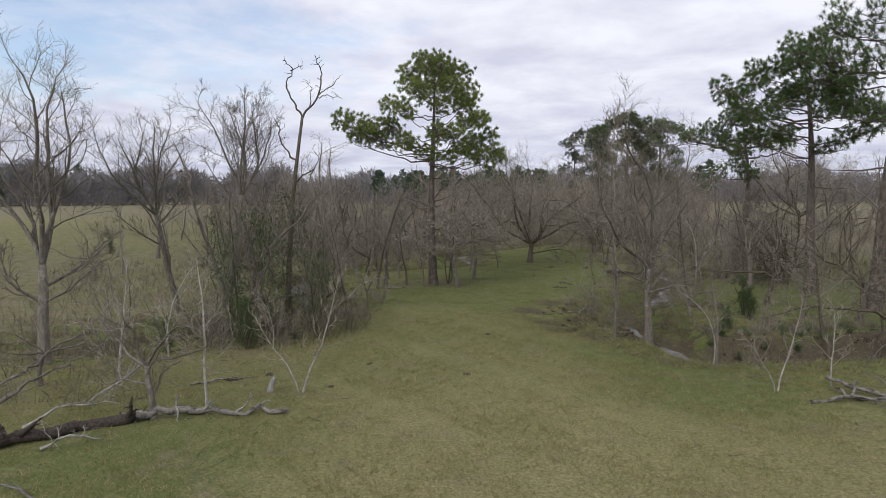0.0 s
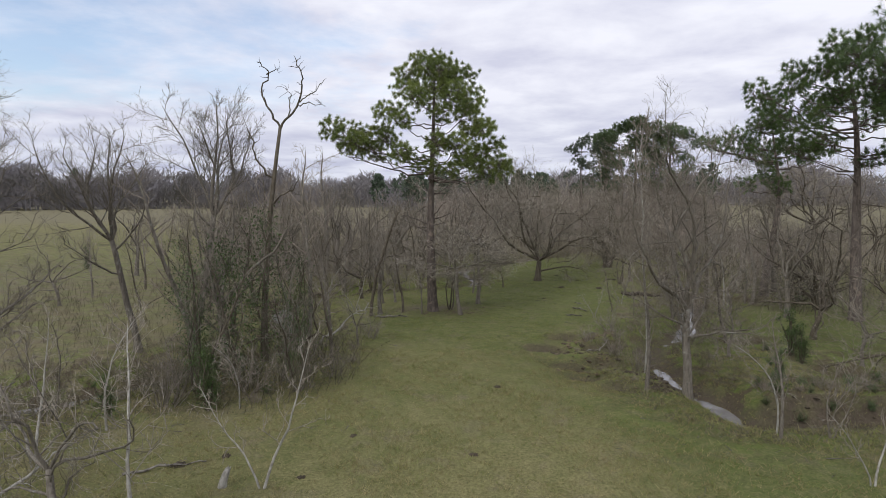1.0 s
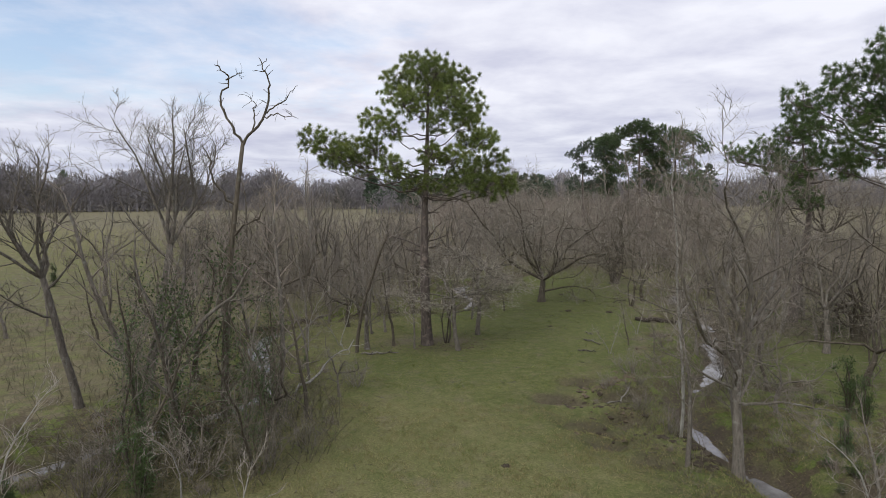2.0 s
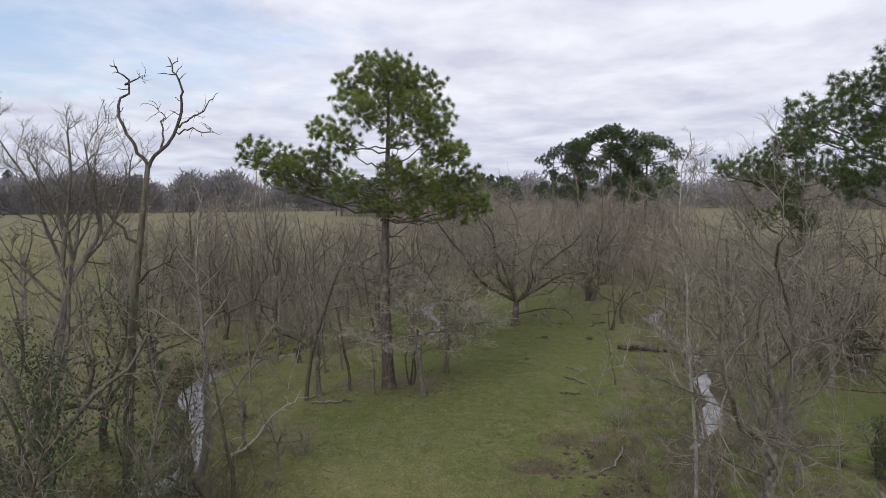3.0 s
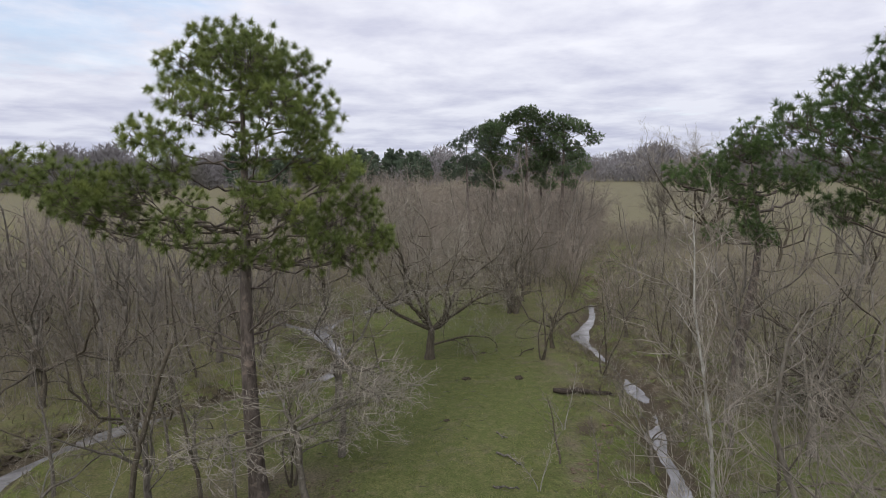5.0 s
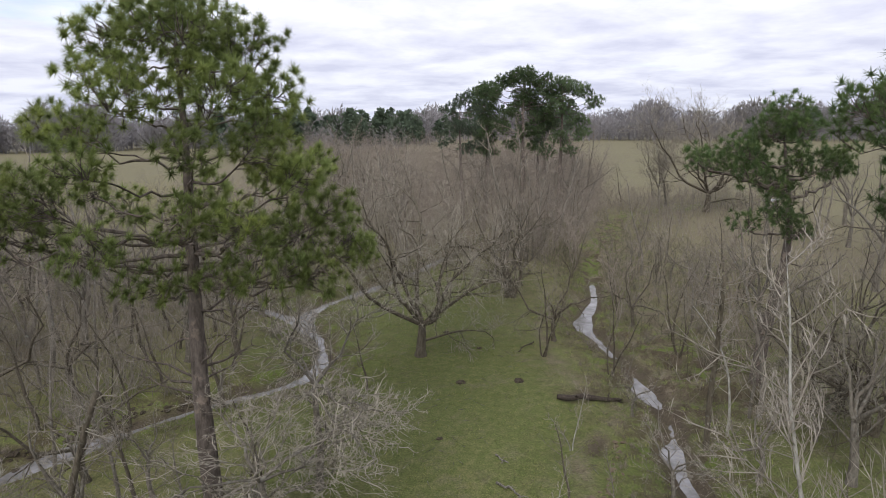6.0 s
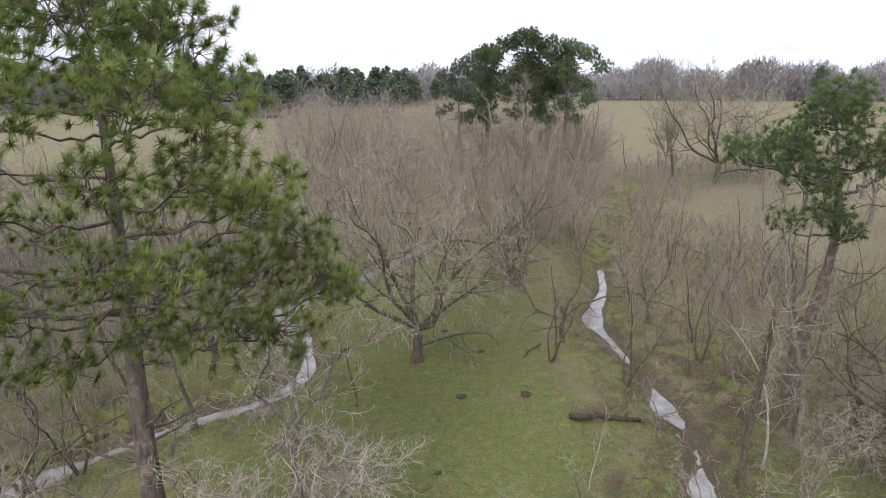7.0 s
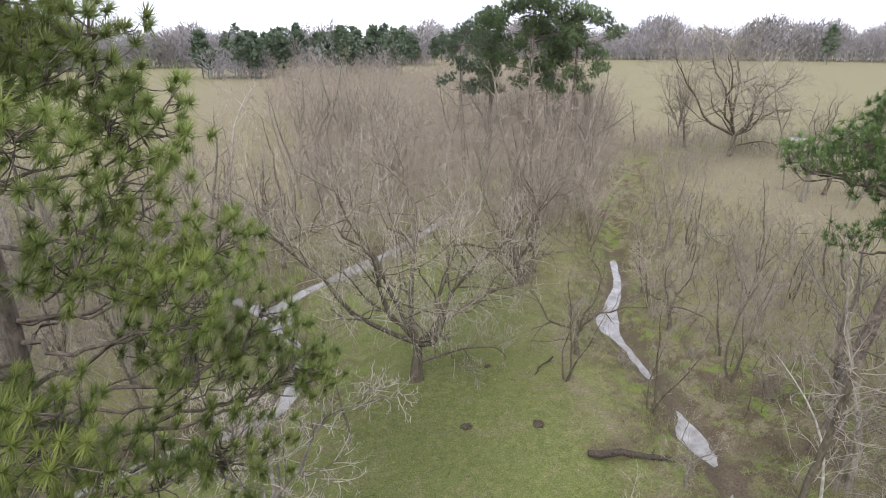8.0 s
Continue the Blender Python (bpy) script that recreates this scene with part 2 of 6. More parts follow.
    c = mixed(maths("MULTIPLY", painted("mud"), maths("ADD", maths("MULTIPLY", clump, 0.9), 0.4)), c, mud)
    link(c, p.inputs["Base Color"])
    b = node(t, "ShaderNodeBump", Strength=0.7, Distance=0.08)
    link(maths("ADD", maths("MULTIPLY", fine, 0.5), maths("MULTIPLY", clump, 0.5)), b.inputs["Height"])
    link(b.outputs[0], p.inputs["Normal"])
    return m


PASTURE = ground_surface()

# ---- the ground, with its two creeks ----
WATER_Z = -0.85
CREEK_EAST = [(60, 33), (32, 31), (21.7, 27.9), (17.2, 27.0), (14.2, 27.4), (12.2, 26.8), (11.9, 29), (11.4, 32), (11.6, 35.8), (12.2, 38), (15.5, 41.8), (17.6, 45.2), (18.6, 48), (20.8, 52), (21.5, 55.2), (22.3, 58.4), (22.5, 61), (23.0, 64.5), (23.5, 67.2), (27.0, 72.0), (29.0, 75.8), (31.5, 81), (34.4, 85.5), (35.6, 91), (40.5, 94.6), (43.5, 101), (49.6, 105), (52, 110), (57, 113), (66, 117.4), (76, 120.2), (110, 132), (160, 160)]
CREEK_WEST = [(-60, 10), (-32, 21), (-23, 26), (-17.3, 29), (-13.5, 33.5), (-9.6, 38), (-9.4, 40), (-10.4, 43.6), (-11.5, 46), (-12.4, 48.2), (-12.8, 51.6), (-11.6, 54), (-9.6, 56), (-7.2, 57.6), (-5.0, 58.8), (-2.6, 60), (1.3, 61.5), (3.1, 64.2), (3.2, 68.5), (2.0, 73), (3.2, 76.2), (6.6, 79.2), (9.0, 81.6), (13.5, 86.2), (20, 94), (26.8, 101.2), (40, 109), (52, 110)]
CREEK_SIDE = [(2.0, 73), (-3, 79), (-8, 83.5), (-10.2, 85.4), (-15, 92), (-30, 102), (-60, 110)]
POOLS = [(23.5, 67.0, 1.7), (2.3, 73.2, 2.2), (-12.2, 48.4, 1.8), (20.9, 55.4, 1.0), (18.6, 49.6, 1.2), (16.6, 43.6, 1.5), (11.9, 28.8, 0.9), (-17.3, 29.0, 2.0), (-9.3, 56.2, 1.8), (8.0, 80.6, 2.4), (66.0, 117.4, 4.0)]
CREEKS = [CREEK_EAST, CREEK_WEST, CREEK_SIDE]


def smooth_line(points, step=0.8):
    """A rounded run through the points."""
    p = [Vector((*q, 0)) for q in points]
    out = []
    for i in range(len(p) - 1):
        a, b, c, d = p[max(i - 1, 0)], p[i], p[i + 1], p[min(i + 2, len(p) - 1)]
        n = max(2, int((c - b).length / step))
        for k in range(n):
            s = k / n
            out.append(0.5 * ((2 * b) + (c - a) * s + (2 * a - 5 * b + 4 * c - d) * s * s + (3 * b - a - 3 * c + d) * s ** 3))
    out.append(p[-1])
    return out


RUNS = [np.array([q[:2] for q in smooth_line(c, 0.32)]) for c in CREEKS]


def wave(x, y, scale, seed):
    """A cheap smooth relief between -1 and 1."""
    return (np.sin(x * scale + 1.7 * seed) * np.cos(y * scale * 0.83 + seed) + np.sin((x + y) * scale * 1.9 + seed * 2.3) * 0.5 + np.cos((x - 0.6 * y) * scale * 3.7 + seed) * 0.25) / 1.75


REACHES = [(r[k:k + 48], r[k:k + 48].min(axis=0) - 10, r[k:k + 48].max(axis=0) + 10) for r in RUNS for k in range(0, len(r), 47)]


def creek_distance(x, y):
    """Metres to the nearest creek's middle line; 99 where it is more than about 10."""
    x, y = np.atleast_1d(x).astype(float), np.atleast_1d(y).astype(float)
    best = np.full(x.shape, 99.0)
    for line, low, high in REACHES:
        near = np.nonzero((x > low[0]) & (x < high[0]) & (y > low[1]) & (y < high[1]))[0]
        if len(near):
            gap = np.min((x[near, None] - line[:, 0]) ** 2 + (y[near, None] - line[:, 1]) ** 2, axis=1)
            best[near] = np.minimum(best[near], np.sqrt(gap))
    return best


# broken turf edges: place, direction of the edge in degrees, half length, drop; the low side lies to its left
LEDGES = [(5.9, 37.4, 188, 1.5, 0.46), (6.7, 34.2, 168, 1.5, 0.61), (7.0, 32.5, 155, 1.1, 0.46), (8.7, 35.2, 175, 1.3, 0.61), (9.2, 38.2, 192, 1.4, 0.58), (8.4, 30.6, 150, 1.0, 0.43), (7.4, 39.6, 185, 1.2, 0.36), (18.2, 38.9, 190, 2.0, 0.43), (17.2, 55.0, 185, 1.6, 0.43), (15.4, 50.0, 215, 1.0, 0.32), (24.4, 53.4, 160, 2.2, 0.65), (26.0, 57.6, 170, 2.0, 0.58), (17.0, 31.2, 175, 2.2, 0.58), (20.4, 32.6, 165, 2.0, 0.51)]


def relief(x, y, near=None):
    x, y = np.atleast_1d(x).astype(float), np.atleast_1d(y).astype(float)
    d = creek_distance(x, y) if near is None else near
    d = d + 0.13 + 0.12 * wave(x, y, 0.7, 1.0) + 0.03 * wave(x, y, 2.3, 4.0)
    # the valley floor is nearly dry far up the eastern creek
    d = d + (0.1 * np.clip((y - 71) / 4, 0, 1) + 0.45 * np.clip((y - 77) / 4, 0, 1)) * np.clip((x - 20) / 5, 0, 1) * np.clip((113 - y) / 4, 0, 1)
    d = d + 0.03 * np.clip((2 - x) / 2, 0, 1) * np.clip((y - 45) / 4, 0, 1)
    d = d + 0.22 * np.clip((x - 8) / 2, 0, 1) * np.clip((66 - y) / 2, 0, 1)
    # grassy sills that part the eastern creek into pools
    d = d + 0.55 * np.exp(-((x - 22.2) ** 2 / 4 + (y - 59.2) ** 2 / 0.9)) + 0.3 * np.exp(-((x - 20.4) ** 2 / 4 + (y - 52.8) ** 2 / 0.5)) + 0.06 * np.clip((x - 8) / 2, 0, 1) * np.clip((y - 60) / 2, 0, 1) * np.clip((66 - y) / 3, 0, 1)
    d = d + 0.12 * np.clip((x - 8) / 2, 0, 1) * np.clip((30 - y) / 2, 0, 1)
    for px, py, size in POOLS:
        d = d - 0.55 * np.exp(-((x - px) ** 2 + (y - py) ** 2) / size ** 2)
    bank = np.interp(d, (0.0, 0.25, 0.5, 0.9, 1.3, 2.0, 3.4, 6.0), (-1.25, -1.05, -0.85, -0.74, -0.4, -0.2, -0.06, 0.0))
    # the eastern arm bends away as a dry cut with a steep far side
    cut = np.clip((x - 12.5) / 1.2, 0, 1) * np.clip((31.5 - y) / 1.5, 0, 1) * np.clip((y - 20) / 2, 0, 1)
    across = y - np.interp(x, (12.2, 14.2, 17.2, 21.7, 32.0, 60.0), (26.6, 27.0, 26.8, 27.7, 31.0, 33.0)) + 0.2 * wave(x, y, 1.3, 6.0)
    arm = np.interp(across, (-3.2, -1.6, -0.7, 0.0, 0.5, 0.85, 2.2, 4.5), (0.0, -0.2, -0.55, -0.7, -0.66, 0.35, 0.36, 0.0))
    bank = bank * (1 - cut) + arm * cut
    # a worn hollow where cattle go down to the eastern creek
    bank = bank - 0.42 * np.exp(-(((x - 8.6) / 2.2) ** 2 + ((y - 34.6 + 0.25 * (x - 8.6)) / 1.1) ** 2)) - 0.3 * np.exp(-(((x - 7.6) / 2.0) ** 2 + ((y - 37.6) / 0.8) ** 2))
    for ex, ey, turn, run, deep in LEDGES:
        c, s = math.cos(radians(turn)), math.sin(radians(turn))
        u, v = (x - ex) * c + (y - ey) * s, (y - ey) * c - (x - ex) * s
        v = v + 0.22 * wave(x, y, 1.9, ex)
        bank = bank - deep * np.exp(-(u / run) ** 4) * np.clip((v + 0.2) / 0.35, 0, 1) * np.exp(-np.clip(v - 0.2, 0, None) / 1.3)
    rough = np.clip((d - 0.9) / 0.6, 0, 1) * np.exp(-np.clip(d - 1.5, 0, None) / 3.0)
    bank = bank + rough * (0.13 * wave(x, y, 2.1, 5.0) + 0.07 * wave(x, y, 4.3, 8.0))
    bank = np.where(d > 0.8, np.maximum(bank, -0.73), bank)
    return bank + 0.07 * wave(x, y, 0.35, 2.0) + 0.025 * wave(x, y, 1.7, 3.0)


def ground_z(x, y):
    return float(relief(x, y)[0])


def grown(a, b, fine, out_to, ratio=1.22):
    core = list(np.arange(a, b + 1e-6, fine))
    low, high, step = [a], [b], fine
    while high[-1] < out_to:
        step *= ratio
        high.append(high[-1] + step)
        low.append(low[-1] - step)
    return np.array(low[:0:-1] + core + high[1:])


def mesh_of(name, verts, faces, smooth=False):
    me = bpy.data.meshes.new(name)
    me.from_pydata([tuple(v) for v in verts], [], [tuple(f) for f in faces])
    if smooth:
        me.polygons.foreach_set("use_smooth", [True] * len(me.polygons))
    me.update()
    return me


def build_ground():
    xs, ys = grown(-26, 38, 0.3, 3500), grown(8, 88, 0.3, 3500)
    gx, gy = np.meshgrid(xs, ys)
    x, y = gx.ravel(), gy.ravel()
    d = np.full(x.shape, 99.0)
    inner = (x > -90) & (x < 190) & (y > -10) & (y < 190)
    d[inner] = creek_distance(x[inner], y[inner])
    z = relief(x, y, d)
    z[np.hypot(x, y) > 700] = 0
    nx, ny = len(xs), len(ys)
    idx = np.arange(nx * ny).reshape(ny, nx)
    faces = np.stack([idx[:-1, :-1].ravel(), idx[:-1, 1:].ravel(), idx[1:, 1:].ravel(), idx[1:, :-1].ravel()], 1)
    me = mesh_of("ground", np.stack([x, y, z], 1).tolist(), faces.tolist(), True)
    # fresher grass on the tongue of land between the creeks, drier in the near pasture
    tongue = np.clip(1 - np.abs(x - (4 + 0.17 * (y - 40))) / 13, 0, 1)
    lush = np.interp(y, (-20, 18, 34, 48, 75, 90, 120), (0.5, 0.45, 0.5, 0.72, 0.95, 0.5, 0.3)) * np.clip(0.5 + tongue, 0, 1)
    lush -= 0.5 * np.exp(-((x - 3.5) ** 2 / 75 + (y - 12) ** 2 / 110))
    lush += 0.55 * np.exp(-((x - 10.5) ** 2 / 9 + (y - 25) ** 2 / 30)) + 0.5 * np.exp(-((x + 11) ** 2 / 30 + (y - 14) ** 2 / 30)) + 0.75 * np.exp(-((x - 26) ** 2 / 150 + (y - 42) ** 2 / 120)) + 0.5 * np.exp(-((x - 15) ** 2 / 40 + (y - 22) ** 2 / 20))
    lush = np.clip(lush, 0, 1)
    west = np.clip((-24 - x) / 10, 0, 1) * np.clip((y - 40) / 12, 0, 1)
    east = np.clip((x - 40 - 0.15 * (y - 60)) / 10, 0, 1) * np.clip((y - 62) / 12, 0, 1)
    hay = np.clip(0.15 * west + east + np.clip((y - 170) / 40, 0, 1), 0, 1) * 0.95
    weeds = np.clip((-11 - x) / 5, 0, 1) * np.clip((y - 26) / 6, 0, 1) * np.clip((90 - y) / 30, 0, 1)
    thick = np.exp(-((x + 10.5) ** 2 / 14 + (y - 31) ** 2 / 40))
    under = np.exp(-((x + 0.5) ** 2 / 10 + (y - 47.5) ** 2 / 2.5))
    woods = np.clip((y - 62) / 10, 0, 1) * np.clip(1 - np.abs(x + 12) / 26, 0, 1) + np.clip((y - 80) / 12, 0, 1) * np.clip((150 - y) / 40, 0, 1) * np.clip(1 - np.abs(x - 22) / 32, 0, 1)
    woods += np.clip(1 - np.hypot(x - 29, (y - 66) * 0.6) / 15, 0, 1) + 0.5 * np.clip(1 - np.hypot(x - 24, y - 55) / 9, 0, 1)
    slope_bank = 0.9 * np.exp(-((x - 8.6) ** 2 / 6 + (y - 34.5) ** 2 / 14)) + 0.8 * np.clip(1 - np.hypot(x - 27, y - 54) / 8, 0, 1)
    reeds = np.clip((x - 26 - 0.25 * (y - 70)) / 6, 0, 1) * np.clip((74 + 0.3 * (y - 70) - x) / 14, 0, 1) * np.clip((y - 60) / 10, 0, 1) * np.clip((158 - y) / 24, 0, 1)
    litter = np.clip(0.65 * reeds + 0.75 * weeds + 0.8 * thick + 1.3 * under + woods + slope_bank, 0, 1) * (1 - 0.9 * np.clip(tongue * 2 - 0.4, 0, 1) * (y < 78) * (np.hypot(x + 0.5, y - 47.5) > 4))
    mud = np.clip((1.2 - d) / 0.6, 0, 1)
    in_cut = np.clip((x - 12.5) / 1.2, 0, 1) * (y < 31.5)
    across = y - np.interp(x, (12.2, 14.2, 17.2, 21.7, 32.0, 60.0), (26.6, 27.0, 26.8, 27.7, 31.0, 33.0))
    mud = mud * (1 - np.clip((y - 76) / 4, 0, 1) * (x > 24))
    mud = mud * (1 - in_cut) + in_cut * np.clip((across + 0.5) / 0.4, 0, 1) * np.clip((1.3 - across) / 0.4, 0, 1)
    for ex, ey, turn, run, deep in LEDGES:
        c, s = math.cos(radians(turn)), math.sin(radians(turn))
        u, v = (x - ex) * c + (y - ey) * s, (y - ey) * c - (x - ex) * s
        v = v + 0.22 * wave(x, y, 1.9, ex)
        mud = np.maximum(mud, np.exp(-(u / run) ** 4) * np.exp(-((v - 0.05) / 0.42) ** 2))
    # a trodden cattle path along the eastern edge of the clearing
    track = np.array([(p.x, p.y) for p in smooth_line([(19.5, 66), (17.6, 60), (17.9, 56), (18.6, 52.6), (16.2, 50.6), (14.0, 48.6), (12.6, 45.0)], 0.5)])
    trod = np.full(x.shape, 99.0)
    close = (x > 8) & (x < 24) & (y > 40) & (y < 70)
    trod[close] = np.min(np.hypot(x[close][:, None] - track[:, 0], y[close][:, None] - track[:, 1]), axis=1)
    bare = np.clip((0.75 - trod) / 0.5, 0, 1) * 0.8 + 0.5 * np.clip(1 - np.hypot(x - 17.4, y - 58) / 3, 0, 1)
    wheel = np.exp(-((x + 5.6 + 0.55 * (y - 13)) ** 2) / 0.05) * np.clip((18 - y) / 4, 0, 1) * 0.5
    litter = np.clip(litter + bare + wheel, 0, 1)
    broken = np.clip(np.exp(-np.clip(d - 1.0, 0, None) / 2.6) + 0.8 * np.clip(1 - np.hypot((x - 20) / 11, (y - 34) / 8), 0, 1) + 0.9 * np.clip(1 - np.hypot((x - 27) / 9, (y - 56) / 9), 0, 1) + 0.8 * np.clip(1 - np.hypot((x + 16) / 9, (y - 30) / 12), 0, 1) + 0.45 * np.clip((-16 - x) / 8, 0, 1) * np.clip((y - 30) / 10, 0, 1) * np.clip((180 - y) / 60, 0, 1), 0, 1)
    for key, value in (("lush", lush), ("hay", hay), ("litter", litter), ("mud", mud), ("broken", broken)):
        me.attributes.new(key, "FLOAT", "POINT").data.foreach_set("value", np.ascontiguousarray(value, dtype=np.float32))
    me.materials.append(PASTURE)
    return tagged(new("ground", me), "winter pasture of short green and dry tan grass with muddy creek banks", "ground", kind="structure")


build_ground()


def build_water():
    """One level sheet; it shows only where the creek beds lie below it."""
    xs, ys = np.linspace(-62, 165, 24), np.linspace(6, 165, 18)
    verts = [(x, y, WATER_Z) for y in ys for x in xs]
    n = len(xs)
    faces = [(j * n + i, j * n + i + 1, (j + 1) * n + i + 1, (j + 1) * n + i) for j in range(len(ys) - 1) for i in range(n - 1)]
    me = mesh_of("water", verts, faces)
    me.materials.append(WATER)
    return tagged(new("water", me), "still shallow milky creek water with pale sky reflection partly put into its colour", "water", kind="structure")


build_water()


# ---- building blocks for plants ----
class Limbs:
    """Collects tapered round limbs and spikes into one mesh."""

    def __init__(self):
        self.verts, self.faces = [], []

    def tube(self, pts, radii, sides=5, pointed=True):
        base = len(self.verts)
        n = len(pts)
        for i, p in enumerate(pts):
            way = (pts[min(i + 1, n - 1)] - pts[max(i - 1, 0)]).normalized()
            u = way.cross(Vector((0.31, 0.87, 0.12)) if abs(way.x) < 0.8 else Vector((0.1, 0.2, 0.95))).normalized()
            v = way.cross(u)
            if pointed and i == n - 1:
                self.verts.append(tuple(p))
                break
            for k in range(sides):
                a = 2 * math.pi * k / sides
                self.verts.append(tuple(p + (u * math.cos(a) + v * math.sin(a)) * radii[i]))
        rings = n - 1 if pointed else n
        for i in range(rings - 1):
            for k in range(sides):
                a, b = base + i * sides + k, base + i * sides + (k + 1) % sides
                self.faces.append((a, b, b + sides, a + sides))
        if pointed:
            tip, last = base + rings * sides, base + (rings - 1) * sides
            for k in range(sides):
                self.faces.append((last + k, last + (k + 1) % sides, tip))
        else:
            last = base + (rings - 1) * sides
            self.faces.append(tuple(last + k for k in range(sides)))

    def spike(self, p, q, r):
        base = len(self.verts)
        way = (q - p).normalized()
        u = way.cross(Vector((0.31, 0.87, 0.12)) if abs(way.x) < 0.8 else Vector((0.1, 0.2, 0.95))).normalized() * r
        v = way.cross(u)
        self.verts += [tuple(p + u), tuple(p - u * 0.5 + v * 0.87), tuple(p - u * 0.5 - v * 0.87), tuple(q)]
        self.faces += [(base, base + 1, base + 3), (base + 1, base + 2, base + 3), (base + 2, base, base + 3)]

    def blade(self, p, q, w):
        base = len(self.verts)
        side = (q - p).cross(Vector((0.3, 0.5, 0.8))).normalized() * w
        mid = p.lerp(q, 0.45)
        self.verts += [tuple(p), tuple(mid + side), tuple(q), tuple(mid - side)]
        self.faces += [(base, base + 1, base + 2, base + 3)]

    def needle(self, p, q, w):
        base = len(self.verts)
        side = (q - p).cross(Vector((0.3, 0.5, 0.8))).normalized() * w
        self.verts += [tuple(p - side), tuple(p + side), tuple(q)]
        self.faces += [(base, base + 1, base + 2)]

    def sprig(self, rng, p, d, length, w):
        """A fine twig that forks twice."""
        q = p + d * length
        self.needle(p, q, w)
        for s in (0.35, 0.62):
            side = sideways(rng, d, rng.uniform(25, 55), rng.uniform(0, 6.3))
            at = p.lerp(q, s)
            self.needle(at, at + side * length * rng.uniform(0.4, 0.65), w * 0.8)

    def mesh(self, name, material, smooth=True):
        me = mesh_of(name, self.verts, self.faces, smooth)
        me.materials.append(material)
        return me


def part(name, data, material, parent, label=""):
    """Links a mesh, or a Limbs, as one part under its thing."""
    me = data.mesh(name, material) if isinstance(data, Limbs) else data
    ob = new(name, me)
    ob.parent = parent
    if label:
        ob["label"] = label
    return ob


def jolt(rng, amount):
    return Vector((rng.gauss(0, amount), rng.gauss(0, amount), rng.gauss(0, amount)))


def course(rng, p, d, length, segs, wander, rise, kink=0.0):
    """A wandering line of points from p along d."""
    pts, d = [p.copy()], d.normalized()
    for k in range(segs):
        d = (d + jolt(rng, wander) + Vector((0, 0, rise))).normalized()
        if kink and rng.random() < 0.4:
            d = (d + jolt(rng, kink)).normalized()
        pts.append(pts[-1] + d * (length / segs))
    return pts


def along(pts, s):
    f = s * (len(pts) - 1)
    i = min(int(f), len(pts) - 2)
    return pts[i].lerp(pts[i + 1], f - i), (pts[i + 1] - pts[i]).normalized()


def sideways(rng, way, angle, turn):
    """A direction that leaves way by angle degrees, round it by turn radians."""
    u = way.orthogonal().normalized()
    v = way.cross(u)
    return (way * math.cos(radians(angle)) + (u * math.cos(turn) + v * math.sin(turn)) * math.sin(radians(angle))).normalized()


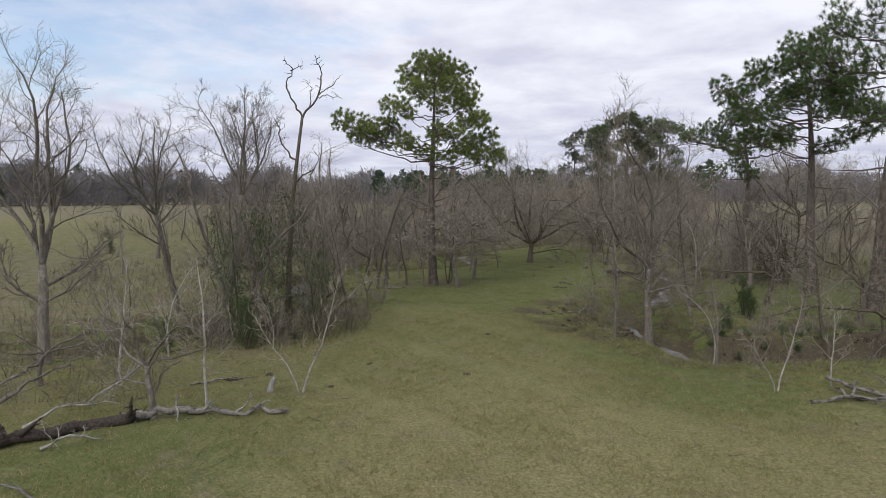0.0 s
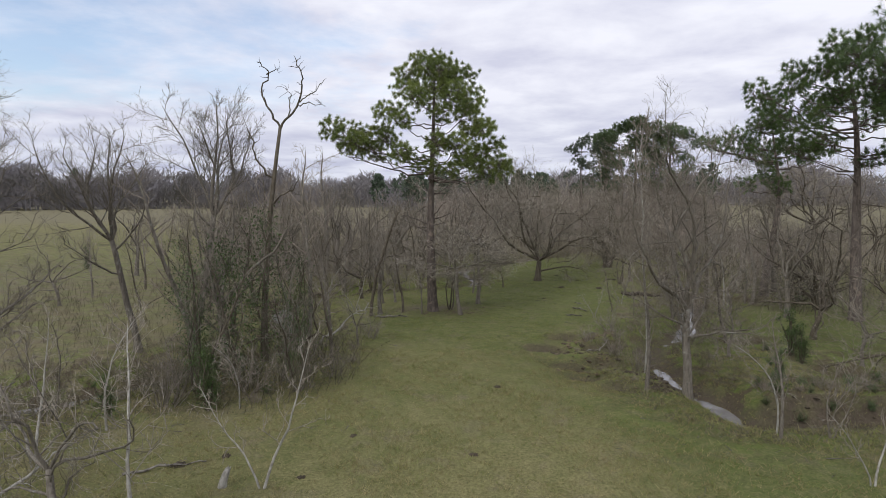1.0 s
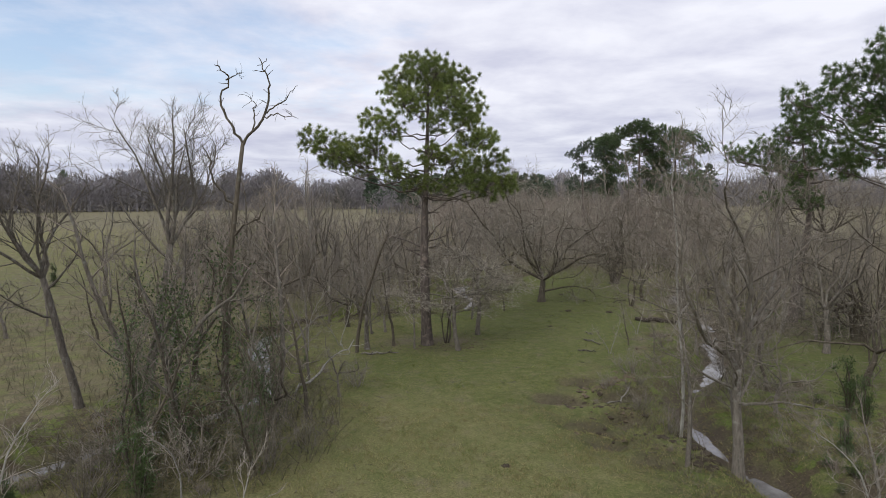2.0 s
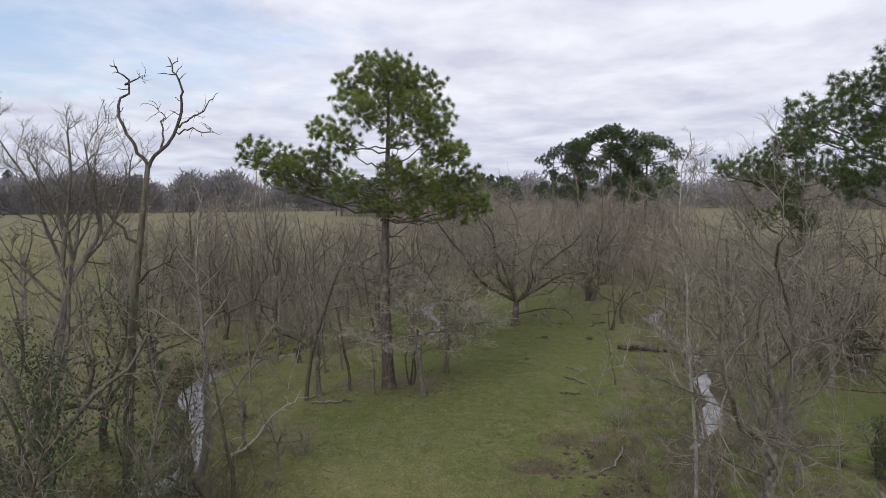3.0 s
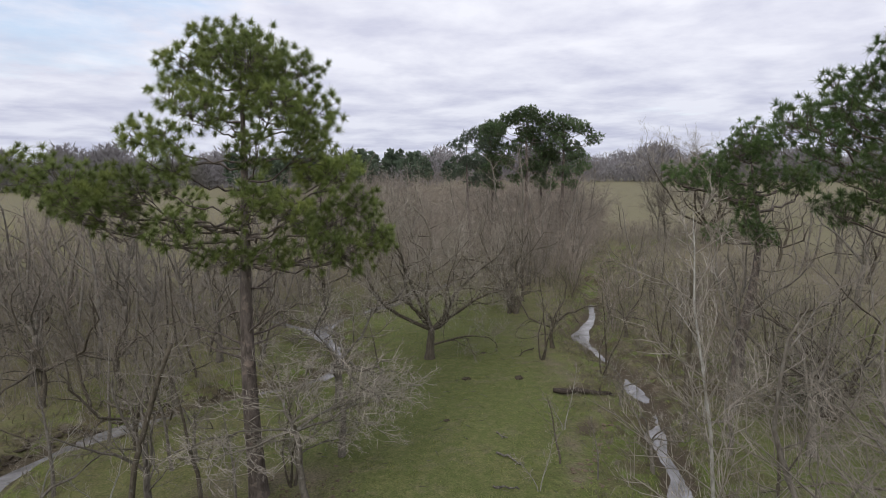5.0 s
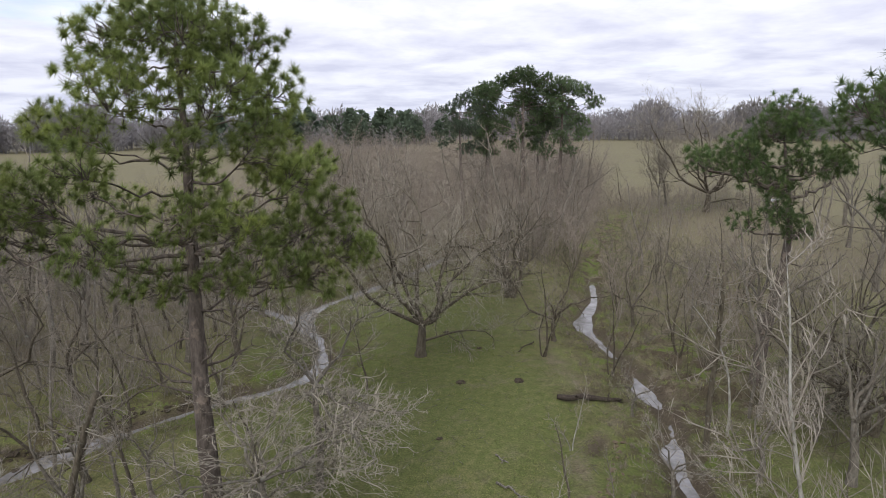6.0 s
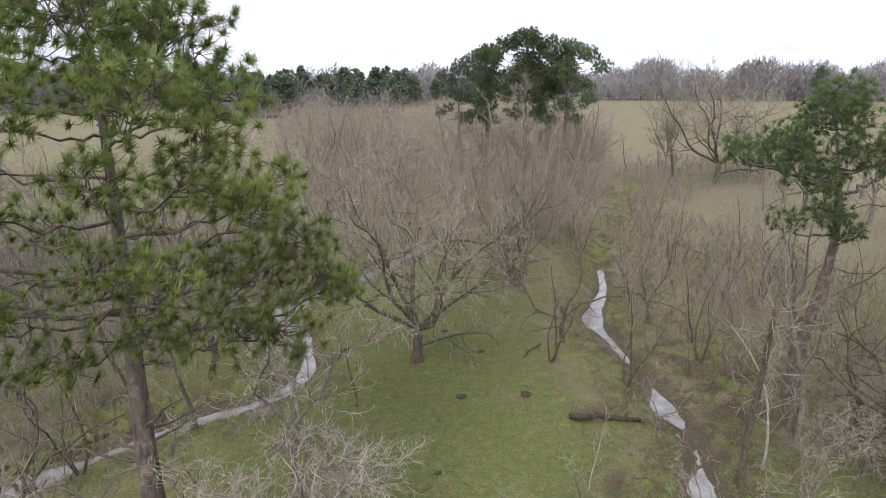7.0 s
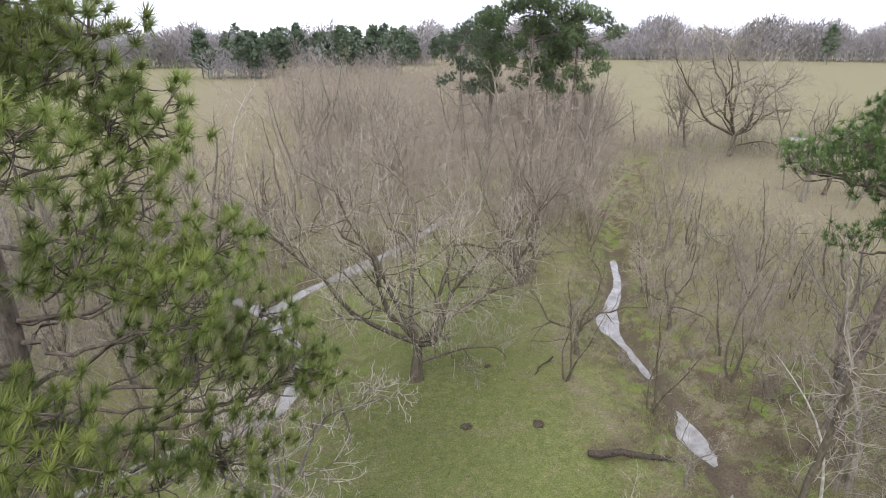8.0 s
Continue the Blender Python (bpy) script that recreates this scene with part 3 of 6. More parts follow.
def bare_tree(name, seed, height, radius, fork=0.35, leaders=4, lean=26, stems=1, crook=0.13, second=7, third=6, fine=6, reach=0.5, rise=0.06, twig=0.013, bark=None, twigs=None, low=3, wide=(28, 55), label="", category="tree"):
    """A leafless broadleaf tree: trunk, limbs and twigs, about height metres high."""
    rng = random.Random(seed)
    bark, twigs = bark or BARK, twigs or TWIG
    thing = new(name)
    thing.empty_display_size = 0.5
    trunks, arms, fines = [], [], Limbs()

    def spray(pts, length, r, count, size):
        for k in range(count):
            s = 0.2 + 0.8 * (k + rng.random()) / count
            q, way = along(pts, min(s, 0.99))
            d = sideways(rng, way, rng.uniform(25, 60), rng.uniform(0, 6.3)) + Vector((0, 0, 0.12))
            fines.sprig(rng, q, d.normalized(), size * rng.uniform(0.6, 1.3), r)

    def level3(p, d, length, r):
        pts = course(rng, p, d, length, 3, crook * 2.0, rise)
        fines.tube(pts, [r, r * 0.8, r * 0.6, r * 0.3], 3)
        spray(pts, length, twig * 0.62, fine, length * 0.46)

    def level2(limbs, p, d, length, r):
        pts = course(rng, p, d, length, 4, crook * 1.5, rise, crook * 2.0)
        limbs.tube(pts, [r * (1 - 0.7 * k / 4) for k in range(5)], 4)
        turn = rng.uniform(0, 6.3)
        for k in range(third):
            s = 0.18 + 0.8 * (k + rng.random() * 0.7) / third
            q, way = along(pts, min(s, 0.98))
            turn += 2.4
            level3(q, sideways(rng, way, rng.uniform(28, 58), turn), length * rng.uniform(0.4, 0.65) * (1.1 - 0.4 * s), max(r * 0.42, twig))
        spray(pts, length, twig * 0.62, max(2, fine // 2), length * 0.24)

    def level1(p, d, length, r, n):
        pts = course(rng, p, d, length, 9, crook * 1.15, rise, crook * 1.7)
        limbs = Limbs()
        arms.append(limbs)
        limbs.tube(pts, [r * (1 - 0.78 * k / 9) for k in range(10)], 5)
        turn = rng.uniform(0, 6.3)
        for k in range(n):
            s = 0.16 + 0.82 * (k + rng.random() * 0.7) / n
            q, way = along(pts, min(s, 0.98))
            turn += 2.4
            level2(limbs, q, sideways(rng, way, rng.uniform(*wide), turn), length * reach * rng.uniform(0.6, 1.0) * (1.15 - 0.6 * s), max(r * 0.42 * (1 - 0.7 * s), twig * 1.3))

    for stem in range(stems):
        turn0 = 6.28 * stem / stems + rng.uniform(-0.5, 0.5)
        tilt = 0 if stems == 1 else rng.uniform(9, 24)
        d = sideways(rng, Vector((0, 0, 1)), tilt + rng.uniform(0, 4), turn0)
        foot = Vector((math.cos(turn0), math.sin(turn0), 0)) * (0.0 if stems == 1 else radius * 1.3)
        r = radius * (1.0 if stems == 1 else rng.uniform(0.6, 0.85))
        tl = height * fork
        pts = [foot - Vector((0, 0, 0.35)), foot + Vector((0, 0, 0.06))] + course(rng, foot + Vector((0, 0, 0.06)), d, tl, 7, crook * 0.45, 0.015)[1:]
        body = Limbs()
        n = len(pts)
        body.tube(pts, [r * 1.5, r * 1.28] + [r * (1 - 0.32 * k / (n - 3)) for k in range(n - 2)], 9, pointed=False)
        trunks.append(body)
        turn = rng.uniform(0, 6.3)
        per = leaders if stems == 1 else max(2, leaders - 1)
        for k in range(per):
            turn += 6.28 / per + rng.uniform(-0.4, 0.4)
            level1(pts[-1] - Vector((0, 0, 0.05)), sideways(rng, (pts[-1] - pts[-2]).normalized(), lean * rng.uniform(0.5, 1.25), turn), height * (1 - fork) * rng.uniform(0.8, 1.08), r * rng.uniform(0.42, 0.58), second)
        for k in range(low):
            q, way = along(pts, rng.uniform(0.5, 0.95))
            turn += 2.4
            level1(q, sideways(rng, way, rng.uniform(45, 75), turn), height * (1 - fork) * rng.uniform(0.35, 0.6), r * rng.uniform(0.25, 0.38), max(3, second - 2))
    for body in trunks:
        part("trunk", body, bark, thing)
    for limbs in arms:
        part("limb", limbs, bark, thing)
    tagged(part("crown", fines, twigs, thing), kind="stuff")
    tagged(thing, label, category)
    return thing


def slim_tree(name, seed, height, radius, branches=13, sub=4, fine=5, angle=38, reach=0.28, start=0.28, crook=0.18, twig=0.012, bark=None, twigs=None, stems=1, spread=10, label="", category="tree"):
    """A slender leafless tree or sapling with a through trunk, or several from one root."""
    rng = random.Random(seed)
    bark, twigs = bark or BARK, twigs or TWIG
    thing = new(name)
    thing.empty_display_size = 0.5
    fines = Limbs()
    for stem in range(stems):
        turn0 = 6.28 * stem / stems + rng.uniform(-0.6, 0.6)
        d = sideways(rng, Vector((0, 0, 1)), (0 if stems == 1 else spread) + rng.uniform(0, 5), turn0)
        foot = Vector((math.cos(turn0), math.sin(turn0), 0)) * (0 if stems == 1 else radius * 1.6)
        h = height * (1 if stem == 0 else rng.uniform(0.65, 0.95))
        pts = [foot - Vector((0, 0, 0.3))] + course(rng, foot, d, h, 10, crook * 0.5, 0.02, crook * 0.6)
        r = radius * (1 if stem == 0 else rng.uniform(0.6, 0.9))
        body = Limbs()
        body.tube(pts, [r * 1.25] + [max(r * (1 - 0.85 * k / 10), twig) for k in range(11)], 6)
        part("trunk" if stems == 1 else "stem", body, bark, thing)
        turn = rng.uniform(0, 6.3)
        for k in range(branches):
            s = start + (0.97 - start) * (k + rng.random()) / branches
            q, way = along(pts[1:], min(s, 0.985))
            turn += 2.4
            ln = h * reach * rng.uniform(0.55, 1.15) * (1.12 - 0.75 * s)
            br = course(rng, q, sideways(rng, way, angle * rng.uniform(0.7, 1.4), turn), ln, 4, crook, 0.09, crook)
            rb = max(r * 0.4 * (1 - 0.6 * s), twig * 1.2)
            fines.tube(br, [rb, rb * 0.8, rb * 0.6, rb * 0.45, rb * 0.2], 3)
            for j in range(sub):
                q2, w2 = along(br, 0.2 + 0.75 * (j + rng.random()) / sub)
                tw = course(rng, q2, sideways(rng, w2, rng.uniform(25, 55), rng.uniform(0, 6.3)), ln * rng.uniform(0.3, 0.55), 2, crook * 1.4, 0.1)
                fines.tube(tw, [twig, twig * 0.75, twig * 0.4], 3)
                for i in range(fine):
                    q3, w3 = along(tw, rng.uniform(0.1, 0.98))
                    fines.sprig(rng, q3, (sideways(rng, w3, rng.uniform(25, 55), rng.uniform(0, 6.3)) + Vector((0, 0, 0.15))).normalized(), ln * rng.uniform(0.2, 0.46), twig * 0.7)
    tagged(part("crown", fines, twigs, thing), kind="stuff")
    tagged(thing, label, category)
    return thing


def brush(crown, rng, p, d, size, needles, width):
    """One round tuft of needles at the end of a shoot."""
    for k in range(needles):
        way = sideways(rng, d, 118 * rng.random() ** 0.7, rng.uniform(0, 6.3))
        start = p - d * size * rng.uniform(0, 0.4)
        crown.needle(start, start + way * size * rng.uniform(0.75, 1.1), width)


def bough_run(rng, a, b, segs, sag, wander):
    """A limb from a to b that first sweeps out and then lifts, with small kinks."""
    length = (b - a).length
    pts = []
    for k in range(segs + 1):
        s = k / segs
        q = a.lerp(b, s) - Vector((0, 0, sag * length * math.sin(math.pi * s)))
        pts.append(q if k in (0, segs) else q + jolt(rng, wander * length))
    return pts


def pine_mass(rng, wood, crown, root, centre, r, tufts, size, needles, width, thick):
    """One limb that carries a rounded mass of needle tufts about its end."""
    hub = centre - Vector((0, 0, 0.35 * r))
    limb = bough_run(rng, root, hub, 8, 0.07, 0.025)
    wood.tube(limb, [thick * (1 - 0.72 * k / 8) for k in range(9)], 5)
    ends = []
    for k in range(max(3, int(tufts / 8))):
        way = Vector((rng.gauss(0, 1), rng.gauss(0, 1), rng.gauss(0.25, 0.7))).normalized()
        end = centre + way * r * rng.uniform(0.4, 0.65)
        q, w = along(limb, rng.uniform(0.62, 0.99))
        run = bough_run(rng, q, end, 4, 0.08, 0.05)
        wood.tube(run, [thick * 0.34, thick * 0.3, thick * 0.25, thick * 0.2, 0.008], 4)
        ends.append(run)
    spots, tries = [], 0
    while len(spots) < tufts and tries < tufts * 12:
        tries += 1
        way = Vector((rng.gauss(0, 1), rng.gauss(0, 1), rng.gauss(0.22, 0.85))).normalized()
        q = centre + Vector((way.x, way.y, way.z * 0.82)) * r * rng.uniform(0.5, 1.1)
        if all((q - o).length > size * 0.95 for o in spots):
            spots.append(q)
            run = min(ends, key=lambda e: (e[-1] - q).length)
            a, w = along(run, rng.uniform(0.45, 0.98))
            shoot = bough_run(rng, a, q, 3, 0.1, 0.05)
            wood.tube(shoot, [0.016, 0.014, 0.011, 0.006], 3)
            d = ((q - a).normalized() + Vector((0, 0, 0.55))).normalized()
            brush(crown, rng, q, d, size * rng.uniform(0.8, 1.15), needles, width)


def pine_tree(name, seed, height, radius, groups, low, bend=(0, 0), dead=4, density=26.0, size=0.3, needles=60, width=0.011, leaf=None, wobble=0.14, stout=1.0, label=""):
    """A pine with a bare lower trunk. groups: centre and radius of each mass of foliage, from the foot; low: height of the lowest limb."""
    rng = random.Random(seed)
    thing = new(name)
    thing.empty_display_size = 0.5
    body, arms, tufts = Limbs(), [], {}
    n = 14
    pts = [Vector((0, 0, -0.4)), Vector((0, 0, 0.05))]
    for k in range(1, n + 1):
        s = k / n
        pts.append(Vector((bend[0] * s ** 1.5 + wobble * (math.sin(5.1 * s + seed) - math.sin(seed)), bend[1] * s ** 1.5 + wobble * (math.sin(6.3 * s + 1 + seed) - math.sin(1 + seed)), height * 0.93 * s)))
    body.tube(pts, [radius * 1.45, radius * 1.2] + [max(radius * (1.02 - 0.92 * (k / n) ** 1.15), 0.03) for k in range(1, n + 1)], 11)
    part("trunk", body, BARK_PINE, thing)

    def at(z):
        return along(pts[1:], min(max(z / (height * 0.93), 0.02), 0.985))[0]

    for cx, cy, cz, r in groups:
        out_by = math.hypot(cx, cy)
        root = at(max(low, min(cz - 0.28 * out_by - 0.25 * r, height * 0.9)))
        wood, crown = Limbs(), Limbs()
        arms.append(wood)
        tufts[len(arms) - 1] = crown
        reach = (Vector((cx, cy, cz)) - root).length
        pine_mass(rng, wood, crown, root, Vector((cx, cy, cz)), r, int(density * r * r) + 4, size, needles, width, (0.022 + 0.0085 * reach) * stout)
    for k in range(dead):
        a = rng.uniform(0, 6.3)
        z = height * rng.uniform(0.3, 0.56)
        wood = Limbs()
        arms.append(wood)
        stub = course(rng, at(z), Vector((math.cos(a), math.sin(a), rng.uniform(-0.1, 0.4))), rng.uniform(1.2, 3.4), 5, 0.14, 0.03, 0.2)
        wood.tube(stub, [0.05, 0.045, 0.036, 0.028, 0.02, 0.01], 4)
        for j in range(7):
            q, w = along(stub, rng.uniform(0.35, 0.98))
            tw = course(rng, q, sideways(rng, w, rng.uniform(25, 60), rng.uniform(0, 6.3)), rng.uniform(0.3, 0.9), 3, 0.2, 0.03)
            wood.tube(tw, [0.016, 0.013, 0.01, 0.005], 3)
    for k, wood in enumerate(arms):
        limb = part("limb", wood, BARK_PINE, thing)
        if k in tufts:
            tagged(part("foliage", tufts[k], leaf or NEEDLES, limb, "clustered green needle tufts"), kind="stuff")
    tagged(thing, label, "tree")
    return thing


def leafy_bush(name, seed, height, spread, leaves, material, label, stems=7, leaf=0.07, pointed=False):
    """An evergreen bush: stems, twigs and many small leaves."""
    rng = random.Random(seed)
    thing = new(name)
    wood, crown = Limbs(), Limbs()
    tips = []
    for k in range(stems):
        a = 6.28 * k / stems + rng.uniform(-0.4, 0.4)
        tilt = rng.uniform(3, 14) if pointed else rng.uniform(8, 48)
        pts = course(rng, Vector((0.05 * math.cos(a), 0.05 * math.sin(a), -0.1)), sideways(rng, Vector((0, 0, 1)), tilt, a), height * rng.uniform(0.7, 1.02), 5, 0.1, 0.03)
        wood.tube(pts, [0.04, 0.035, 0.03, 0.024, 0.018, 0.008], 4)
        for j in range(9):
            q, w = along(pts, rng.uniform(0.1, 0.98))
            ln = spread * rng.uniform(0.3, 0.8) * (1.1 - (q.z / height if pointed else 0.2 * q.z / height))
            tw = course(rng, q, sideways(rng, w, rng.uniform(35, 75), rng.uniform(0, 6.3)), max(ln, 0.15), 3, 0.2, 0.06)
            wood.tube(tw, [0.014, 0.011, 0.008, 0.004], 3)
            tips.append(tw)
    for k in range(leaves):
        tw = tips[k % len(tips)]
        q, w = along(tw, rng.uniform(0.15, 1.0) * 0.99)
        q = q + jolt(rng, 0.09)
        crown.blade(q, q + (jolt(rng, 1) + Vector((0, 0, 0.4))).normalized() * leaf * rng.uniform(0.7, 1.5), leaf * 0.32)
    part("stem_clump", wood, BARK_DARK, thing)
    tagged(part("foliage", crown, material, thing), kind="stuff")
    return tagged(thing, label, "bush")


def twig_bush(name, seed, height, spread, stems, label, material=None, fine=3, twig=0.012):
    """A leafless shrub of many arching stems."""
    rng = random.Random(seed)
    thing = new(name)
    canes, fines = Limbs(), Limbs()
    for k in range(stems):
        a = rng.uniform(0, 6.3)
        foot = Vector((math.cos(a), math.sin(a), 0)) * spread * 0.35 * rng.random()
        pts = course(rng, foot - Vector((0, 0, 0.12)), sideways(rng, Vector((0, 0, 1)), rng.uniform(4, 46), a), height * rng.uniform(0.55, 1.1), 4, 0.14, 0.0)
        canes.tube(pts, [twig * 2, twig * 1.7, twig * 1.4, twig, twig * 0.4], 3)
        for j in range(4):
            q, w = along(pts, rng.uniform(0.2, 0.95))
            tw = course(rng, q, sideways(rng, w, rng.uniform(25, 60), rng.uniform(0, 6.3)), height * rng.uniform(0.2, 0.4), 2, 0.2, 0.04)
            fines.tube(tw, [twig, twig * 0.8, twig * 0.4], 3)
            for i in range(fine):
                q2, w2 = along(tw, rng.uniform(0.1, 0.98))
                fines.spike(q2, q2 + sideways(rng, w2, rng.uniform(25, 60), rng.uniform(0, 6.3)) * height * rng.uniform(0.1, 0.24), twig * 0.8)
    part("cane_clump", canes, material or TWIG, thing)
    tagged(part("crown", fines, material or TWIG, thing), kind="stuff")
    return tagged(thing, label, "bush")


PLACED = {}


def put(proto, x, y, size=1.0, turn=0.0, z=None, tilt=(0, 0), stretch=1.0, label="", group=""):
    """Stands a kind of plant at x, y: the first time the thing itself, then copies."""
    m = pose(x, y, ground_z(x, y) - 0.02 if z is None else z, tilt[0], tilt[1], turn) @ Matrix.Diagonal((size, size, size * stretch, 1))
    if proto.name in PLACED:
        ob = copy_thing(proto, m)
    else:
        PLACED[proto.name] = True
        proto.matrix_basis = m
        ob = proto
    if label:
        ob["label"] = label
    if group:
        ob["group"] = group
    return ob


def clear_of(spots, x, y, gap):
    return all((x - a) ** 2 + (y - b) ** 2 > gap * gap for a, b in spots)


TREE_SPOTS = []


def scatter(protos, seed, count, area, gap, size=(0.85, 1.15), keep=None, tries=30, group="", bank=1.6):
    """Stands count plants at random in area (x0, x1, y0, y1), apart from each other and from the water."""
    rng = random.Random(seed)
    made = 0
    for k in range(count * tries):
        if made >= count:
            break
        x, y = rng.uniform(area[0], area[1]), rng.uniform(area[2], area[3])
        if keep and not keep(x, y):
            continue
        if not clear_of(TREE_SPOTS, x, y, gap) or creek_distance(x, y)[0] < bank:
            continue
        TREE_SPOTS.append((x, y))
        put(protos[made % len(protos)], x, y, rng.uniform(*size), rng.uniform(0, 360), tilt=(rng.uniform(-4, 4), rng.uniform(-4, 4)), stretch=rng.uniform(0.92, 1.08), group=group)
        made += 1


# ---- the great pine at the tongue of land ----
HERO_MASSES = [
    (-0.5, 0.1, 17.8, 1.25), (0.9, 0.5, 17.6, 1.25), (-1.7, 0.2, 16.9, 1.2), (2.1, -0.3, 16.8, 1.2), (0.3, -1.7, 17.0, 1.25), (0.5, 1.7, 16.9, 1.25),
    (2.8, 0.2, 15.5, 1.1), (-1.9, -0.7, 15.8, 1.1), (1.5, -2.0, 15.4, 1.2), (-0.6, 1.9, 15.4, 1.1), (1.7, 1.7, 15.5, 1.1), (-1.1, -2.0, 15.3, 1.1), (0.5, -0.1, 16.2, 1.0),
    (-3.5, 0.2, 14.5, 0.85), (-2.6, -0.5, 14.4, 0.8), (2.7, -0.9, 14.5, 0.9), (2.4, -2.4, 14.0, 1.0), (0.8, -3.0, 13.8, 0.95), (-2.0, -2.6, 13.6, 0.9),
    (-7.2, 0.2, 13.3, 1.1), (-6.0, -0.6, 12.9, 1.2), (-4.8, 0.7, 12.5, 1.15), (-6.2, 0.7, 12.0, 1.0), (-4.2, -0.9, 11.6, 1.1), (-3.3, 1.3, 12.8, 0.9), (-3.6, -2.0, 12.6, 1.0), (-5.2, -1.8, 12.2, 0.95),
    (3.7, 0.0, 13.3, 0.95), (2.6, -0.5, 13.0, 0.85), (3.4, -1.8, 12.9, 0.95), (4.6, -0.3, 10.8, 1.05), (3.3, -0.8, 11.2, 1.05), (2.3, 0.7, 11.0, 0.9), (5.2, 0.3, 10.3, 0.75), (2.4, -2.6, 10.5, 1.05), (3.9, -1.9, 10.2, 1.0), (4.4, -1.0, 12.0, 0.8),
    (0.5, -2.9, 12.0, 1.1), (1.7, -3.3, 11.8, 1.0), (-1.9, -2.7, 11.3, 1.0), (0.3, 2.8, 12.3, 1.0), (-2.4, 2.6, 11.8, 0.9), (3.2, 2.3, 11.9, 0.9), (1.0, -2.0, 10.2, 0.85), (-0.4, -3.2, 10.4, 0.9),
]
great_pine = pine_tree("pine_tree", 3, 18.6, 0.36, HERO_MASSES, 9.6, bend=(0.0, 0.0), dead=12, density=32, size=0.3, needles=96, width=0.0105, label="tall pine with a rounded green crown and bare reddish lower trunk")
put(great_pine, -0.8, 47.0, 1.015)
TREE_SPOTS.append((-0.8, 47.0))


# ---- the pines east of the creek and behind the clearing ----
def lobes(seed, *balls):
    """Breaks large balls of foliage up into smaller masses round their shells."""
    rng = random.Random(seed)
    rows = []
    for cx, cy, cz, r in balls:
        count = max(1, int(2.2 * r * r / 1.2))
        for k in range(count):
            up = 1 - 1.7 * (k + 0.5) / count
            a = 2.4 * k + rng.uniform(-0.4, 0.4)
            flat = math.sqrt(1 - up * up)
            far = 0.0 if count == 1 else r * rng.uniform(0.5, 0.72)
            rows.append((cx + far * flat * math.cos(a), cy + far * flat * math.sin(a), cz + far * up * 0.85, min(r, rng.uniform(0.34, 0.46) * max(r, 2.2))))
    return rows


pine_b = pine_tree("pine_tree", 11, 17.6, 0.36, lobes(5, (-1.0, 0, 16.3, 2.2), (-3.6, 0.2, 15.2, 1.7), (-5.6, 0.6, 13.6, 1.3), (-4.2, -0.8, 12.2, 1.3), (1.8, 0.3, 14.6, 1.7), (3.2, 0.2, 12.8, 1.4), (-0.6, 2.8, 14.0, 1.6), (-1.2, -2.6, 13.6, 1.6), (-7.0, -0.2, 14.2, 0.9), (2.2, -1.8, 11.2, 1.1), (-2.4, 0.4, 13.6, 1.2), (-2.6, 0.4, 10.8, 1.2), (0.8, -0.6, 10.4, 1.1), (-4.6, 0.2, 10.9, 1.0), (1.6, 1.2, 12.6, 1.2)), 6.8, bend=(-1.3, 0.4), dead=6, density=30, size=0.32, needles=44, width=0.015, leaf=NEEDLES_MID, label="tall open-crowned green pine beside the creek")
pine_c = pine_tree("pine_tree", 12, 15.6, 0.36, [
    (-0.2, 0.0, 15.3, 1.3), (0.9, 0.5, 14.8, 1.1), (-1.3, -0.3, 14.4, 1.1), (0.3, -0.9, 14.2, 1.1), (0.2, 1.2, 14.2, 1.1), (-5.1, 0.0, 13.0, 0.9), (-3.9, 0.5, 12.7, 1.0), (-2.6, -0.6, 12.2, 1.0), (3.9, 0.0, 13.0, 1.0), (2.7, -0.6, 12.7, 1.0), (4.6, 0.6, 12.2, 0.8),
    (-0.7, -0.7, 10.2, 1.1), (0.9, 0.2, 9.7, 0.9), (-1.9, 0.2, 9.5, 0.9), (0.4, -1.3, 9.1, 0.8), (0.2, 2.3, 12.6, 1.2), (0.0, -1.9, 12.7, 1.1), (1.4, 0.6, 12.9, 1.0), (-3.0, -0.2, 13.5, 1.0), (-1.6, 0.5, 13.0, 1.0), (-0.8, -0.3, 11.5, 1.0), (0.6, 0.6, 11.4, 1.0)], 4.6, bend=(0.5, 0.5), wobble=0.4, stout=1.7, density=32, size=0.32, needles=44, width=0.015, leaf=NEEDLES_MID, label="dark green pine with a crooked trunk on the far bank")
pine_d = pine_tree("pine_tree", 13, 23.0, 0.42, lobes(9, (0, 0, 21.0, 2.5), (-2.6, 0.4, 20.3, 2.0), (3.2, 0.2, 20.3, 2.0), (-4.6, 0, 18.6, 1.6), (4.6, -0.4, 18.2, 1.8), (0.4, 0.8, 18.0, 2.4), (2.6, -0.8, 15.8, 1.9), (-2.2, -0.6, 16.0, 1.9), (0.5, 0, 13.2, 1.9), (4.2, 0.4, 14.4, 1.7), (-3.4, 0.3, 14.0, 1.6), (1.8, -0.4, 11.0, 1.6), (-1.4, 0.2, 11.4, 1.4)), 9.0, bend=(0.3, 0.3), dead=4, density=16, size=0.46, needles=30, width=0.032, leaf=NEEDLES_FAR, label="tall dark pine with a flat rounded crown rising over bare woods")
